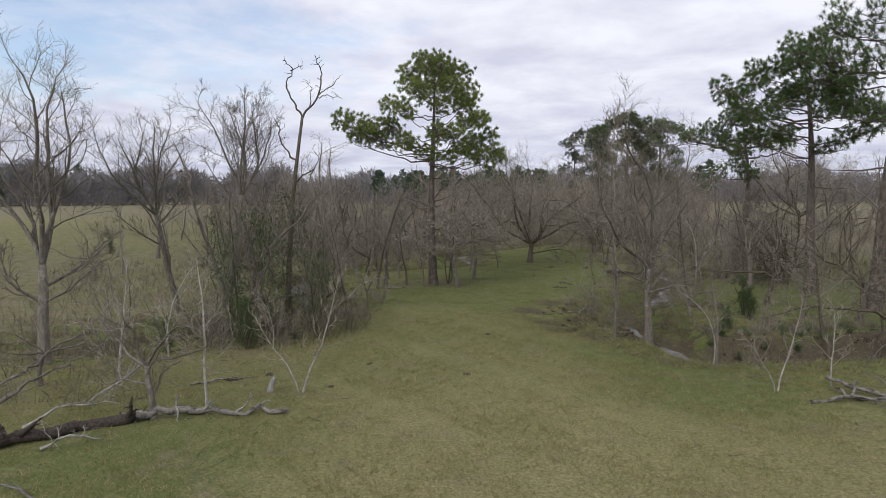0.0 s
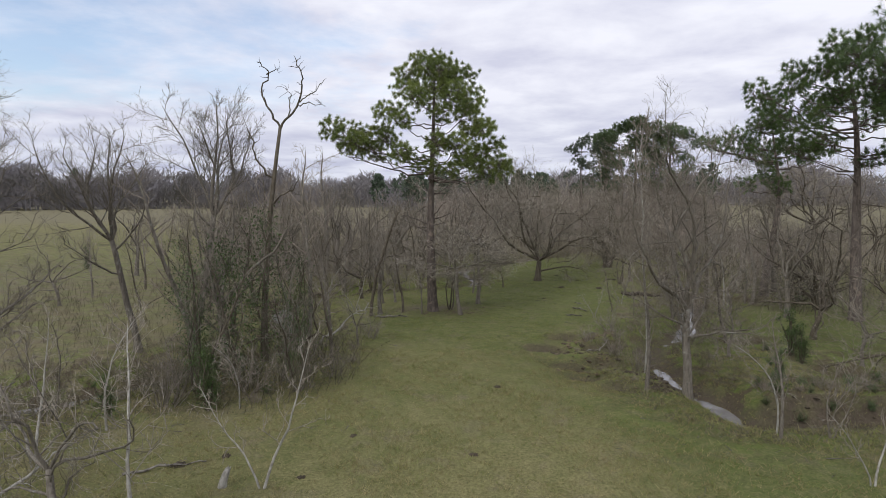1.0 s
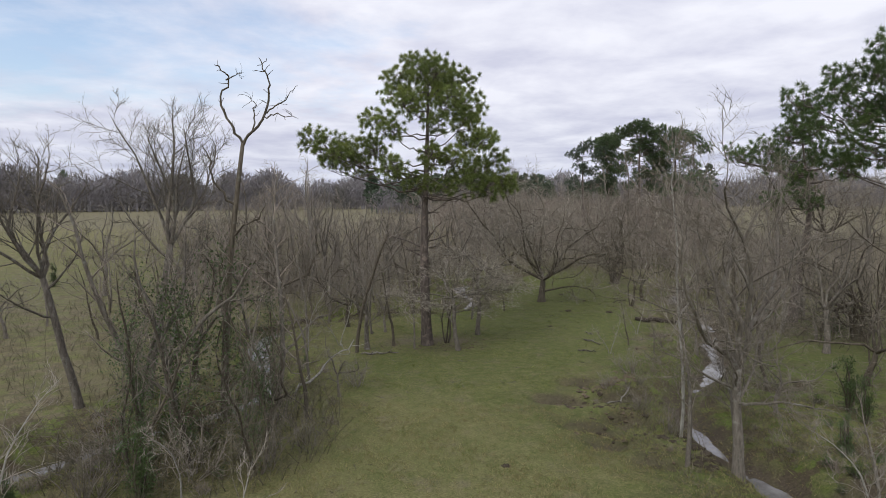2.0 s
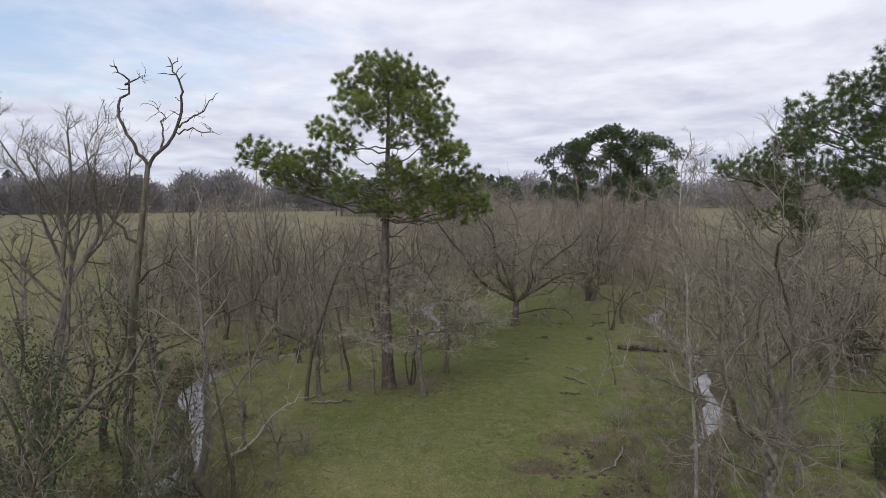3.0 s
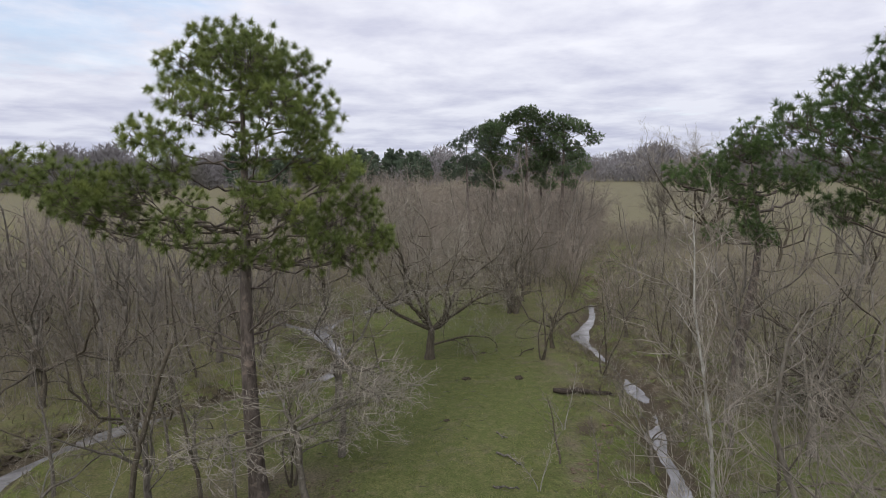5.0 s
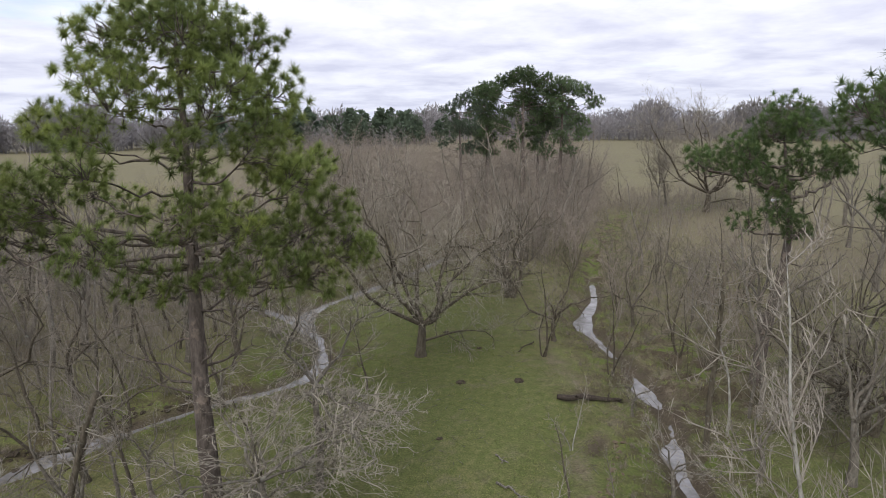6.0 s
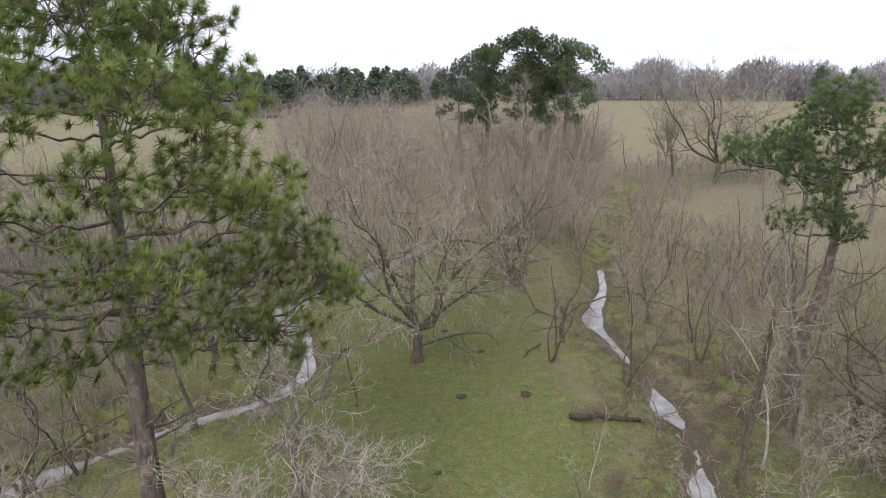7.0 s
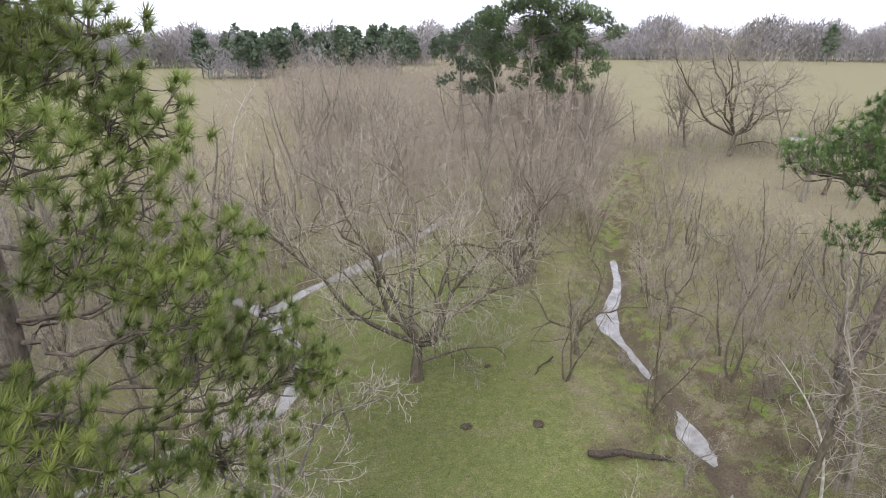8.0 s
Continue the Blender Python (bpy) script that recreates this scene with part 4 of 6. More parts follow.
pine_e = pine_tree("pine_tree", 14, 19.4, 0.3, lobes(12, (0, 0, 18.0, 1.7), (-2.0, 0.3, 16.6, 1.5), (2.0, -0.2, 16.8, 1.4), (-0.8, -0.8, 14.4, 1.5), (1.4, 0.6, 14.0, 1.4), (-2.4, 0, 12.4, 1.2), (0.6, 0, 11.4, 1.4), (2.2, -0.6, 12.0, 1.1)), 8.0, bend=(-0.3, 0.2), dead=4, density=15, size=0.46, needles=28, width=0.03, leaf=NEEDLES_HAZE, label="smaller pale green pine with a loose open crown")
for proto, x, y, size, turn in ((pine_b, 28.1, 43.4, 1.08, 0), (pine_c, 27.4, 53.4, 1.0, 0), (pine_b, 27.8, 36.4, 1.14, 150),
                                (pine_d, 35.6, 112.0, 1.03, 0), (pine_d, 41.4, 110.5, 0.95, 150), (pine_e, 24.8, 107.0, 1.0, 0), (pine_e, 38.6, 113.5, 0.98, 90), (pine_d, 31.4, 117.0, 0.92, 60)):
    put(proto, x, y, size, turn)
    TREE_SPOTS.append((x, y))

# ---- single bare trees that stand out ----
LBL_BARE = "leafless grey hardwood tree with spreading winter branches"
oak = bare_tree("bare_tree", 21, 12.5, 0.3, fork=0.15, leaders=7, lean=44, crook=0.17, second=11, third=8, fine=9, reach=0.55, rise=0.05, wide=(32, 66), twigs=TWIG_PALE, bark=BARK_DARK, label="low-forking leafless oak standing on green grass")
put(oak, 9.5, 62.2, 1.1, 40)
oak_multi = bare_tree("bare_tree", 22, 11.5, 0.28, fork=0.16, leaders=4, lean=40, stems=4, crook=0.2, second=6, third=5, fine=5, reach=0.55, bark=BARK_DARK, label="many-stemmed leafless tree at the end of the clearing")
put(oak_multi, 19.6, 73.2, 1.0, 15)
creek_tree = bare_tree("bare_tree", 23, 11.4, 0.175, fork=0.3, leaders=5, lean=27, crook=0.15, second=11, third=8, fine=8, reach=0.5, rise=0.04, twig=0.0095, low=5, wide=(38, 74), label="wide leafless tree growing from the creek bank")
put(creek_tree, 10.9, 29.8, 1.17, 70)
tall_bare = bare_tree("bare_tree", 24, 15.2, 0.22, fork=0.5, leaders=6, lean=36, crook=0.075, second=9, third=7, fine=6, reach=0.46, rise=0.085, low=2, twig=0.015, twigs=BARK, label="tall leafless tree with upswept grey branches in the thicket")
put(tall_bare, -14.3, 37.2, 1.0, 0)
put(tall_bare, -16.9, 36.0, 0.84, 150, tilt=(0, -6))
tall_bare_b = bare_tree("bare_tree", 25, 13.4, 0.24, fork=0.32, leaders=5, lean=22, crook=0.11, second=10, third=7, fine=6, reach=0.42, rise=0.09, low=3, twig=0.011, label="leafless tree with steep slender branches by the creek")
put(tall_bare_b, -17.4, 24.4, 1.0, 30)
lichen_tree = bare_tree("bare_tree", 26, 9.0, 0.12, fork=0.48, leaders=6, lean=64, crook=0.2, second=9, third=7, fine=5, reach=0.62, rise=0.02, low=4, twig=0.016, bark=BARK, twigs=TWIG_PALE, label="small spreading tree with pale lichen-grey branches")
put(lichen_tree, 2.7, 49.4, 1.32, 0, stretch=0.78)
put(lichen_tree, 1.2, 45.4, 0.95, 110, stretch=0.8)


def smooth_line_3d(points):
    """A rounded run through points in space."""
    out = []
    for i in range(len(points) - 1):
        a, b, c, d = points[max(i - 1, 0)], points[i], points[i + 1], points[min(i + 2, len(points) - 1)]
        for k in range(3):
            s = k / 3
            out.append(0.5 * ((2 * b) + (c - a) * s + (2 * a - 5 * b + 4 * c - d) * s * s + (3 * b - a - 3 * c + d) * s ** 3))
    out.append(points[-1])
    return out


def dead_snag():
    """A tall dead trunk that ends in two crooked bare arms."""
    rng = random.Random(31)
    thing = new("snag")
    body = Limbs()
    pts = [Vector((0, 0, -0.3)), Vector((0, 0, 0.1))] + course(rng, Vector((0, 0, 0.1)), Vector((0.0, 0.0, 1)), 12.0, 9, 0.03, 0.02)[1:]
    body.tube(pts, [0.27, 0.22] + [0.18 - 0.0125 * k for k in range(9)], 9, pointed=False)
    part("trunk", body, BARK_DARK, thing)
    top = pts[-1]
    spray = Limbs()

    def arm(start, knees, r):
        """A crooked arm through the knees (offsets from its start), with hooked twigs at its bends."""
        arm_wood = Limbs()
        run = [start] + [start + Vector(k) for k in knees]
        run = [q + jolt(rng, 0.04) for q in smooth_line_3d(run)]
        n = len(run) - 1
        arm_wood.tube(run, [r * (1 - 0.7 * k / n) for k in range(n + 1)], 6)
        for k in range(7):
            q, w = along(run, rng.uniform(0.3, 0.99))
            twig_run = course(rng, q, sideways(rng, w, rng.uniform(35, 75), rng.uniform(0, 6.3)), rng.uniform(0.3, 0.8), 4, 0.3, 0.05, 0.4)
            spray.tube(twig_run, [r * 0.3, r * 0.26, r * 0.22, r * 0.16, r * 0.06], 4)
        part("arm", arm_wood, BARK_DARK, thing)

    arm(top, [(-0.4, 0, 0.6), (-0.75, 0.1, 1.2), (-0.95, 0.2, 2.0), (-0.6, 0.3, 2.6), (-0.85, 0.2, 3.05), (-1.2, 0.1, 3.3)], 0.064)
    arm(top, [(0.5, 0, 0.5), (0.95, 0.1, 1.2), (1.05, 0.2, 2.0), (1.15, 0.1, 2.6), (0.9, 0.1, 3.1), (0.8, 0.1, 3.6)], 0.068)
    arm(top + Vector((0.98, 0.1, 1.35)), [(0.4, 0.1, 0.2), (0.8, 0.1, 0.4), (1.05, 0, 0.75), (1.4, -0.1, 1.0)], 0.036)
    arm(top + Vector((0.9, 0.1, 1.05)), [(0.4, -0.1, 0.12), (0.9, -0.1, 0.05), (1.25, -0.2, 0.14)], 0.034)
    arm(top + Vector((0.4, 0, 0.45)), [(0.05, 0.1, 0.6), (0.12, 0.1, 1.1), (-0.1, 0.1, 1.45)], 0.040)
    arm(top + Vector((-0.6, 0.1, 2.6)), [(0.3, 0, 0.2), (0.55, 0, 0.3)], 0.032)
    arm(pts[-3], [(-0.5, -0.1, 0.5), (-0.9, -0.2, 1.3), (-0.95, -0.2, 2.0), (-1.25, -0.2, 2.6)], 0.064)
    arm(pts[-4], [(0.6, -0.2, 0.5), (1.2, -0.3, 0.8), (1.6, -0.3, 1.4)], 0.056)
    tagged(part("crown", spray, BARK_DARK, thing), kind="stuff")
    return tagged(thing, "tall dead tree with crooked bare arms at its top", "tree")


snag = put(dead_snag(), -9.3, 34.0)


def broken_tree(seed, height, label):
    """A broken-topped small tree with a burst of pale shoots round its head."""
    rng = random.Random(seed)
    thing = new("broken_tree")
    body, shoots = Limbs(), Limbs()
    pts = [Vector((0, 0, -0.3))] + course(rng, Vector((0, 0, 0)), Vector((0, 0, 1)), height, 8, 0.05, 0.02)
    body.tube(pts, [0.17] + [0.14 - 0.006 * k for k in range(9)], 8, pointed=False)
    for k in range(30):
        q, w = along(pts, (0.35 + 0.65 * rng.random() ** 0.5) * 0.995)
        run = course(rng, q, sideways(rng, w, rng.uniform(40, 95), rng.uniform(0, 6.3)), rng.uniform(0.9, 2.6), 5, 0.22, 0.03, 0.3)
        shoots.tube(run, [0.021, 0.019, 0.016, 0.013, 0.01, 0.005], 3)
        for j in range(6):
            q2, w2 = along(run, rng.uniform(0.25, 0.98))
            end = course(rng, q2, sideways(rng, w2, rng.uniform(30, 65), rng.uniform(0, 6.3)), rng.uniform(0.25, 0.7), 2, 0.3, 0.03)
            shoots.tube(end, [0.012, 0.01, 0.004], 3)
    part("trunk", body, BARK_DARK, thing)
    tagged(part("crown", shoots, TWIG_PALE, thing), kind="stuff")
    return tagged(thing, label, "tree")


broken = broken_tree(33, 9.2, "broken-topped tree bristling with pale crooked shoots")
put(broken, 20.3, 48.5)
put(broken, -5.2, 45.2, 0.85, 120, tilt=(0, -4))
TREE_SPOTS += [(9.5, 62.2), (19.6, 73.2), (10.7, 29.9), (-14.2, 36.5), (-17.4, 24.4), (2.7, 50.6), (-8.6, 33.8), (20.3, 48.5)]

# ---- kinds of slender trees, saplings and shrubs ----
slim_a = slim_tree("slim_tree", 41, 10.5, 0.16, branches=15, sub=3, fine=3, label="slender leafless tree in the creekside woods")
slim_b = slim_tree("slim_tree", 42, 9.0, 0.14, branches=13, sub=3, fine=4, angle=50, reach=0.38, crook=0.24, bark=BARK_DARK, label="crooked slender leafless tree in the creekside woods")
slim_c = slim_tree("slim_tree", 43, 11.5, 0.16, branches=14, sub=3, fine=3, stems=2, spread=7, twigs=TWIG_RED, label="twin-stemmed leafless tree with reddish twigs")
slim_d = slim_tree("slim_tree", 44, 8.0, 0.09, branches=12, sub=3, fine=6, stems=3, spread=13, bark=BARK_DARK, label="leafless clump of thin stems from one root")
mid_a = bare_tree("bare_tree", 45, 11.0, 0.24, fork=0.3, leaders=4, lean=28, second=6, third=5, fine=3, reach=0.5, low=2, label=LBL_BARE)
mid_b = bare_tree("bare_tree", 46, 10.0, 0.22, fork=0.24, leaders=4, lean=38, second=6, third=5, fine=4, reach=0.55, crook=0.19, bark=BARK_DARK, label="crooked leafless tree with dark bark by the creek")
mid_c = bare_tree("bare_tree", 47, 9.5, 0.19, fork=0.3, leaders=4, lean=34, second=6, third=5, fine=3, reach=0.55, crook=0.17, twigs=TWIG_PALE, label="leafless tree with pale grey twigs on the creek bank")
pale_a = slim_tree("sapling", 48, 6.2, 0.06, branches=14, sub=3, fine=4, angle=42, reach=0.32, start=0.2, crook=0.16, bark=BARK_PALE, twigs=TWIG_PALE, label="pale young leafless tree standing in the pasture")
pale_b = slim_tree("sapling", 49, 5.0, 0.05, branches=10, sub=3, fine=4, stems=2, spread=9, angle=42, reach=0.3, start=0.25, crook=0.16, bark=BARK_PALE, twigs=TWIG_PALE, label="forked pale sapling without leaves")
tall_pale = slim_tree("slim_tree", 52, 13.2, 0.075, branches=30, sub=5, fine=5, angle=50, reach=0.23, start=0.3, crook=0.12, bark=BARK_PALE, twigs=TWIG_PALE, twig=0.014, label="tall slender pale-barked leafless tree")
thin_red = slim_tree("sapling", 50, 6.5, 0.045, branches=10, sub=3, fine=3, stems=4, spread=9, reach=0.3, twig=0.014, bark=TWIG_RED, twigs=TWIG_RED, label="clump of thin reddish leafless saplings")
thin_grey = slim_tree("sapling", 51, 5.5, 0.045, branches=10, sub=3, fine=4, stems=3, spread=12, reach=0.32, twig=0.014, label="clump of thin grey leafless saplings")
shrub_a = twig_bush("shrub", 61, 2.3, 1.6, 20, "leafless brown shrub on the creek bank")
shrub_b = twig_bush("shrub", 62, 1.4, 1.5, 17, "low tangle of leafless brambles", TWIG_RED)
juniper = leafy_bush("juniper_bush", 63, 2.6, 0.8, 2600, LEAVES, "dense dark green juniper bush", pointed=True)
evergreen = leafy_bush("evergreen_bush", 64, 2.4, 1.3, 2400, LEAVES, "loose dark evergreen bush", leaf=0.085)

# near pasture: young trees beside the fallen trunk
for proto, x, y, size, turn in ((pale_b, -5.3, 20.8, 0.95, 10), (pale_a, -8.0, 18.8, 0.98, 60), (mid_c, -9.6, 18.4, 0.62, 150), (pale_a, -8.2, 27.2, 0.6, 200), (pale_a, -12.2, 24.9, 0.85, 20),
                                (pale_b, -12.9, 22.2, 1.05, 100), (thin_grey, -14.8, 25.5, 0.9, 0), (mid_c, -15.5, 21.5, 0.7, 40), (pale_b, 12.5, 20.9, 0.75, 20), (pale_a, 15.0, 21.6, 0.6, 0),
                                (thin_grey, 13.8, 24.6, 0.8, 70), (pale_a, 12.2, 25.2, 0.7, 120), (slim_b, 18.6, 27.0, 0.8, 30), (mid_b, 21.0, 27.0, 0.85, 10), (slim_a, 9.2, 30.2, 0.62, 0)):
    put(proto, x, y, size, turn)
    TREE_SPOTS.append((x, y))

# the thicket at the bend of the western creek
for proto, x, y, size, turn in ((slim_a, -7.4, 30.5, 0.95, 0), (slim_b, -9.2, 30.0, 1.0, 40), (mid_a, -10.4, 31.8, 0.95, 90), (slim_c, -8.0, 36.0, 1.05, 10), (mid_b, -7.0, 32.6, 0.72, 70), (slim_d, -10.8, 29.4, 1.0, 60),
                                (slim_c, -12.6, 33.4, 1.0, 120), (slim_b, -5.9, 34.4, 0.9, 0), (mid_c, -4.9, 37.0, 0.62, 120), (slim_d, -6.4, 29.2, 0.8, 0),
                                (mid_b, -13.0, 39.8, 1.0, 20), (slim_a, -6.8, 39.2, 0.9, 80), ):
    put(proto, x, y, size, turn, group="trees of the creek thicket")
    TREE_SPOTS.append((x, y))
put(juniper, -9.9, 28.2, 0.95, 0)
put(juniper, -9.4, 27.0, 1.05, 40)
put(juniper, -12.8, 26.0, 0.75, 60)
for x, y, s, turn in ((13.6, 28.5, 0.5, 0), (15.0, 28.3, 0.6, 60), (16.4, 28.4, 0.7, 120), (18.2, 28.8, 0.6, 200), (20.2, 29.2, 0.7, 20), (22.0, 29.8, 0.7, 90)):
    put(shrub_b, x, y, s, turn)
for x, y, s, turn in ((13.9, 28.0, 0.36, 10), (15.2, 28.0, 0.42, 80), (16.9, 28.0, 0.4, 150), (18.0, 28.3, 0.45, 220), (19.2, 28.5, 0.4, 290), (20.8, 28.9, 0.45, 30), (22.4, 29.4, 0.5, 100)):
    put(evergreen, x, y, s, turn)
put(juniper, 18.5, 34.8, 1.1, 15)
put(juniper, 15.8, 31.1, 0.85, 75)
for x, y, s, turn in ((13.2, 27.7, 0.5, 0), (14.5, 27.4, 0.6, 60), (15.8, 27.5, 0.55, 120), (17.4, 27.6, 0.6, 180), (19.0, 28.0, 0.6, 240), (20.6, 28.5, 0.65, 300), (13.6, 29.0, 0.6, 30), (14.6, 29.6, 0.7, 100), (17.8, 29.4, 0.75, 170), (21.4, 30.4, 0.8, 240), (16.4, 33.0, 0.7, 310)):
    put(evergreen, x, y, s, turn)
put(evergreen, 15.7, 29.4, 0.6, 130)
put(evergreen, 19.6, 30.2, 0.7, 210)
put(juniper, 18.2, 33.4, 0.9, 30)
put(evergreen, -10.6, 30.2, 1.1, 0)
put(evergreen, -8.8, 31.2, 1.0, 90)
put(evergreen, -7.6, 28.9, 0.75, 10)
put(evergreen, 17.2, 30.8, 0.8, 50)
put(evergreen, 17.9, 36.0, 0.7, 50)
put(evergreen, 28.2, 49.5, 1.5, 20)
put(evergreen, -14.6, 48.6, 1.1, 70)
put(evergreen, -15.6, 51.6, 1.3, 200)
for x, y, s, turn in ((-9.8, 31.4, 1.5, 20), (-7.4, 32.2, 1.2, 70), (-11.4, 33.0, 1.4, 130)):
    put(evergreen, x, y, s, turn)
put(juniper, -42.0, 72.0, 1.15, 0, label="lone dark bush in the open western field")
put(juniper, -7.8, 42.6, 0.45, 0)
for k, (x, y, s) in enumerate(((-6.2, 29.6, 0.9), (-7.8, 27.8, 0.9), (-5.2, 31.5, 0.8), (-4.6, 33.6, 0.9), (-8.6, 29.2, 1.1), (-5.0, 35.8, 0.8), (-11.2, 27.2, 1.0), (-13.6, 28.0, 1.0), (-4.2, 38.4, 0.7), (-6.4, 41.0, 0.8),
                              (-12.0, 29.8, 1.2), (-9.6, 32.8, 1.2), (-7.2, 34.4, 1.0), (-16.0, 28.4, 1.0), (-18.8, 27.6, 1.0), (-21.5, 29.8, 1.0), (-15.5, 26.4, 0.8))):
    put((shrub_a, shrub_b)[k % 2], x, y, s, 40 * k)


for k, (x, y, s) in enumerate(((7.6, 36.8, 0.5), (9.6, 36.2, 0.7), (9.0, 31.2, 0.45), (10.0, 33.8, 0.7), (9.8, 37.6, 0.6), (10.6, 40.6, 0.8))):
    put((shrub_b, shrub_a)[k % 2], x, y, s, 67 * k)


def vine(seed, height, leaves):
    """Ivy that climbs a trunk: a twisting stem and many small leaves."""
    rng = random.Random(seed)
    thing = new("climbing_vine")
    stem, leaf = Limbs(), Limbs()
    pts = [Vector((0.22 * math.cos(0.9 * k), 0.22 * math.sin(0.9 * k), height * k / 10)) for k in range(11)]
    stem.tube(pts, [0.03] * 10 + [0.01], 4)
    for k in range(leaves):
        q, w = along(pts, rng.random() ** 0.8 * 0.99)
        q = q + Vector((rng.gauss(0, 0.42), rng.gauss(0, 0.42), rng.gauss(0, 0.2)))
        leaf.blade(q, q + (jolt(rng, 1) + Vector((0, 0, -0.2))).normalized() * rng.uniform(0.07, 0.15), 0.035)
    part("vine_stem", stem, BARK_DARK, thing)
    tagged(part("foliage", leaf, LEAVES, thing), kind="stuff")
    return tagged(thing, "dark green ivy climbing a thicket trunk", "vine")


ivy = vine(71, 6.0, 1300)
for x, y, s, turn in ((-9.3, 34.0, 1.3, 0), (-10.4, 31.8, 0.85, 50), (-9.2, 30.0, 0.8, 100), (-7.4, 30.5, 0.6, 10), (-12.2, 32.2, 0.7, 210), (-6.4, 29.2, 0.5, 20), (-8.0, 36.0, 0.7, 0), (-7.0, 32.6, 0.55, 30), (-15.6, 38.6, 0.8, 0), (-10.8, 29.4, 0.6, 30)):
    put(ivy, x, y, s, turn)

# the group about the great pine
for proto, x, y, size, turn in ((slim_b, -3.0, 46.6, 0.95, 0), (slim_a, -1.6, 45.9, 0.72, 30), (slim_d, 0.5, 47.4, 0.8, 10), (slim_a, -4.8, 49.9, 0.95, 70), (mid_b, -6.9, 52.5, 0.85, 0),
                                (mid_c, -3.9, 50.6, 0.85, 100), (slim_a, 2.6, 54.8, 0.9, 0), (slim_a, -8.6, 53.8, 0.95, 10), (slim_d, -6.4, 56.0, 0.9, 0), (mid_a, -4.6, 45.8, 0.72, 200), (slim_b, 5.6, 58.2, 0.65, 0), (pale_a, -8.4, 46.0, 0.8, 0),
                                (slim_a, -9.2, 49.0, 0.9, 40), (pale_b, -6.6, 47.0, 0.8, 40)):
    put(proto, x, y, size, turn, group="bare trees round the great pine")
    TREE_SPOTS.append((x, y))

# the eastern bank
for proto, x, y, size, turn in ((oak_multi, 28.5, 47.6, 0.9, 100), (mid_a, 29.3, 55.2, 1.0, 60), (mid_b, 22.0, 38.4, 0.9, 20), (mid_c, 15.2, 34.8, 0.75, 0), (slim_a, 12.0, 24.6, 0.7, 0), (slim_b, 16.6, 38.0, 0.9, 40),
                                (mid_c, 16.4, 45.4, 0.8, 90), (mid_c, 20.6, 45.6, 1.0, 200), (slim_c, 24.4, 50.2, 0.9, 10), (mid_a, 24.0, 44.4, 0.85, 10), (mid_b, 27.6, 50.2, 0.75, 70), (slim_a, 30.6, 63.5, 0.9, 0), (pale_a, 21.8, 49.0, 1.2, 40),
                                (slim_d, 17.2, 60.2, 0.85, 0), (slim_b, 12.4, 46.5, 0.5, 10), (slim_a, 13.5, 45.0, 0.42, 10), (pale_b, 14.0, 49.6, 0.7, 30), (mid_b, 19.0, 62.6, 0.85, 300), (slim_d, 20.2, 57.0, 0.8, 0), (slim_c, 34.5, 76.8, 0.85, 30),
                                (pale_b, 10.6, 44.6, 0.6, 20), (tall_pale, 10.1, 32.9, 1.03, 20), (mid_c, 25.4, 47.5, 0.75, 140), (mid_b, 24.6, 33.4, 1.0, 100), (mid_a, 31.0, 36.0, 1.0, 40), (mid_c, 21.0, 33.0, 0.8, 30), (slim_c, 28.0, 30.5, 1.0, 0),
                                (mid_c, 18.6, 52.0, 0.62, 20), (slim_b, 26.8, 60.4, 0.8, 20), (mid_b, 25.8, 63.8, 0.7, 160)):
    put(proto, x, y, size, turn, group="bare trees of the eastern bank")
    TREE_SPOTS.append((x, y))

# ---- woods beyond the creeks ----
def west_woods(x, y):
    return x > -0.36 * y - 2 and 57 + 0.2 * abs(x + 8) < y < 94 and not x > 3.5 and not (x > -2 and y < 66) and math.hypot(x - 2.5, (y - 69) * 0.7) > 4.5


def north_woods(x, y):
    return 6 - 0.03 * (y - 35) < x < 4.6 + 0.56 * (y - 35) and y > 78 and not (y < 84 and 10 < x < 22)


def east_brush(x, y):
    return x > 24.5 + 0.1 * (y - 60) and creek_distance(x, y)[0] > 1.5


scatter([slim_a, slim_b, slim_c, mid_a, slim_b, mid_b], 81, 105, (-36, 8, 56, 94), 2.3, (0.8, 1.2), west_woods, group="bare trees of the western woods")
scatter([slim_c, slim_a, mid_a, thin_red, slim_b], 82, 110, (0, 62, 80, 150), 2.3, (0.95, 1.35), north_woods, group="bare trees behind the clearing")
scatter([thin_red, thin_red, slim_d, thin_grey], 83, 36, (4, 48, 78, 135), 1.6, (0.8, 1.25), north_woods, group="saplings behind the clearing")
scatter([slim_d, thin_grey, slim_b, mid_c], 84, 34, (25, 44, 58, 98), 2.2, (0.6, 0.9), east_brush, group="saplings of the eastern bank")
scatter([thin_grey, shrub_a, thin_red, shrub_b], 85, 34, (23, 42, 46, 92), 1.4, (0.5, 0.95), east_brush, group="brush of the eastern bank")
scatter([shrub_a, shrub_b, thin_grey], 86, 28, (-20, 10, 58, 90), 1.5, (0.7, 1.1), west_woods, group="brush of the western woods")


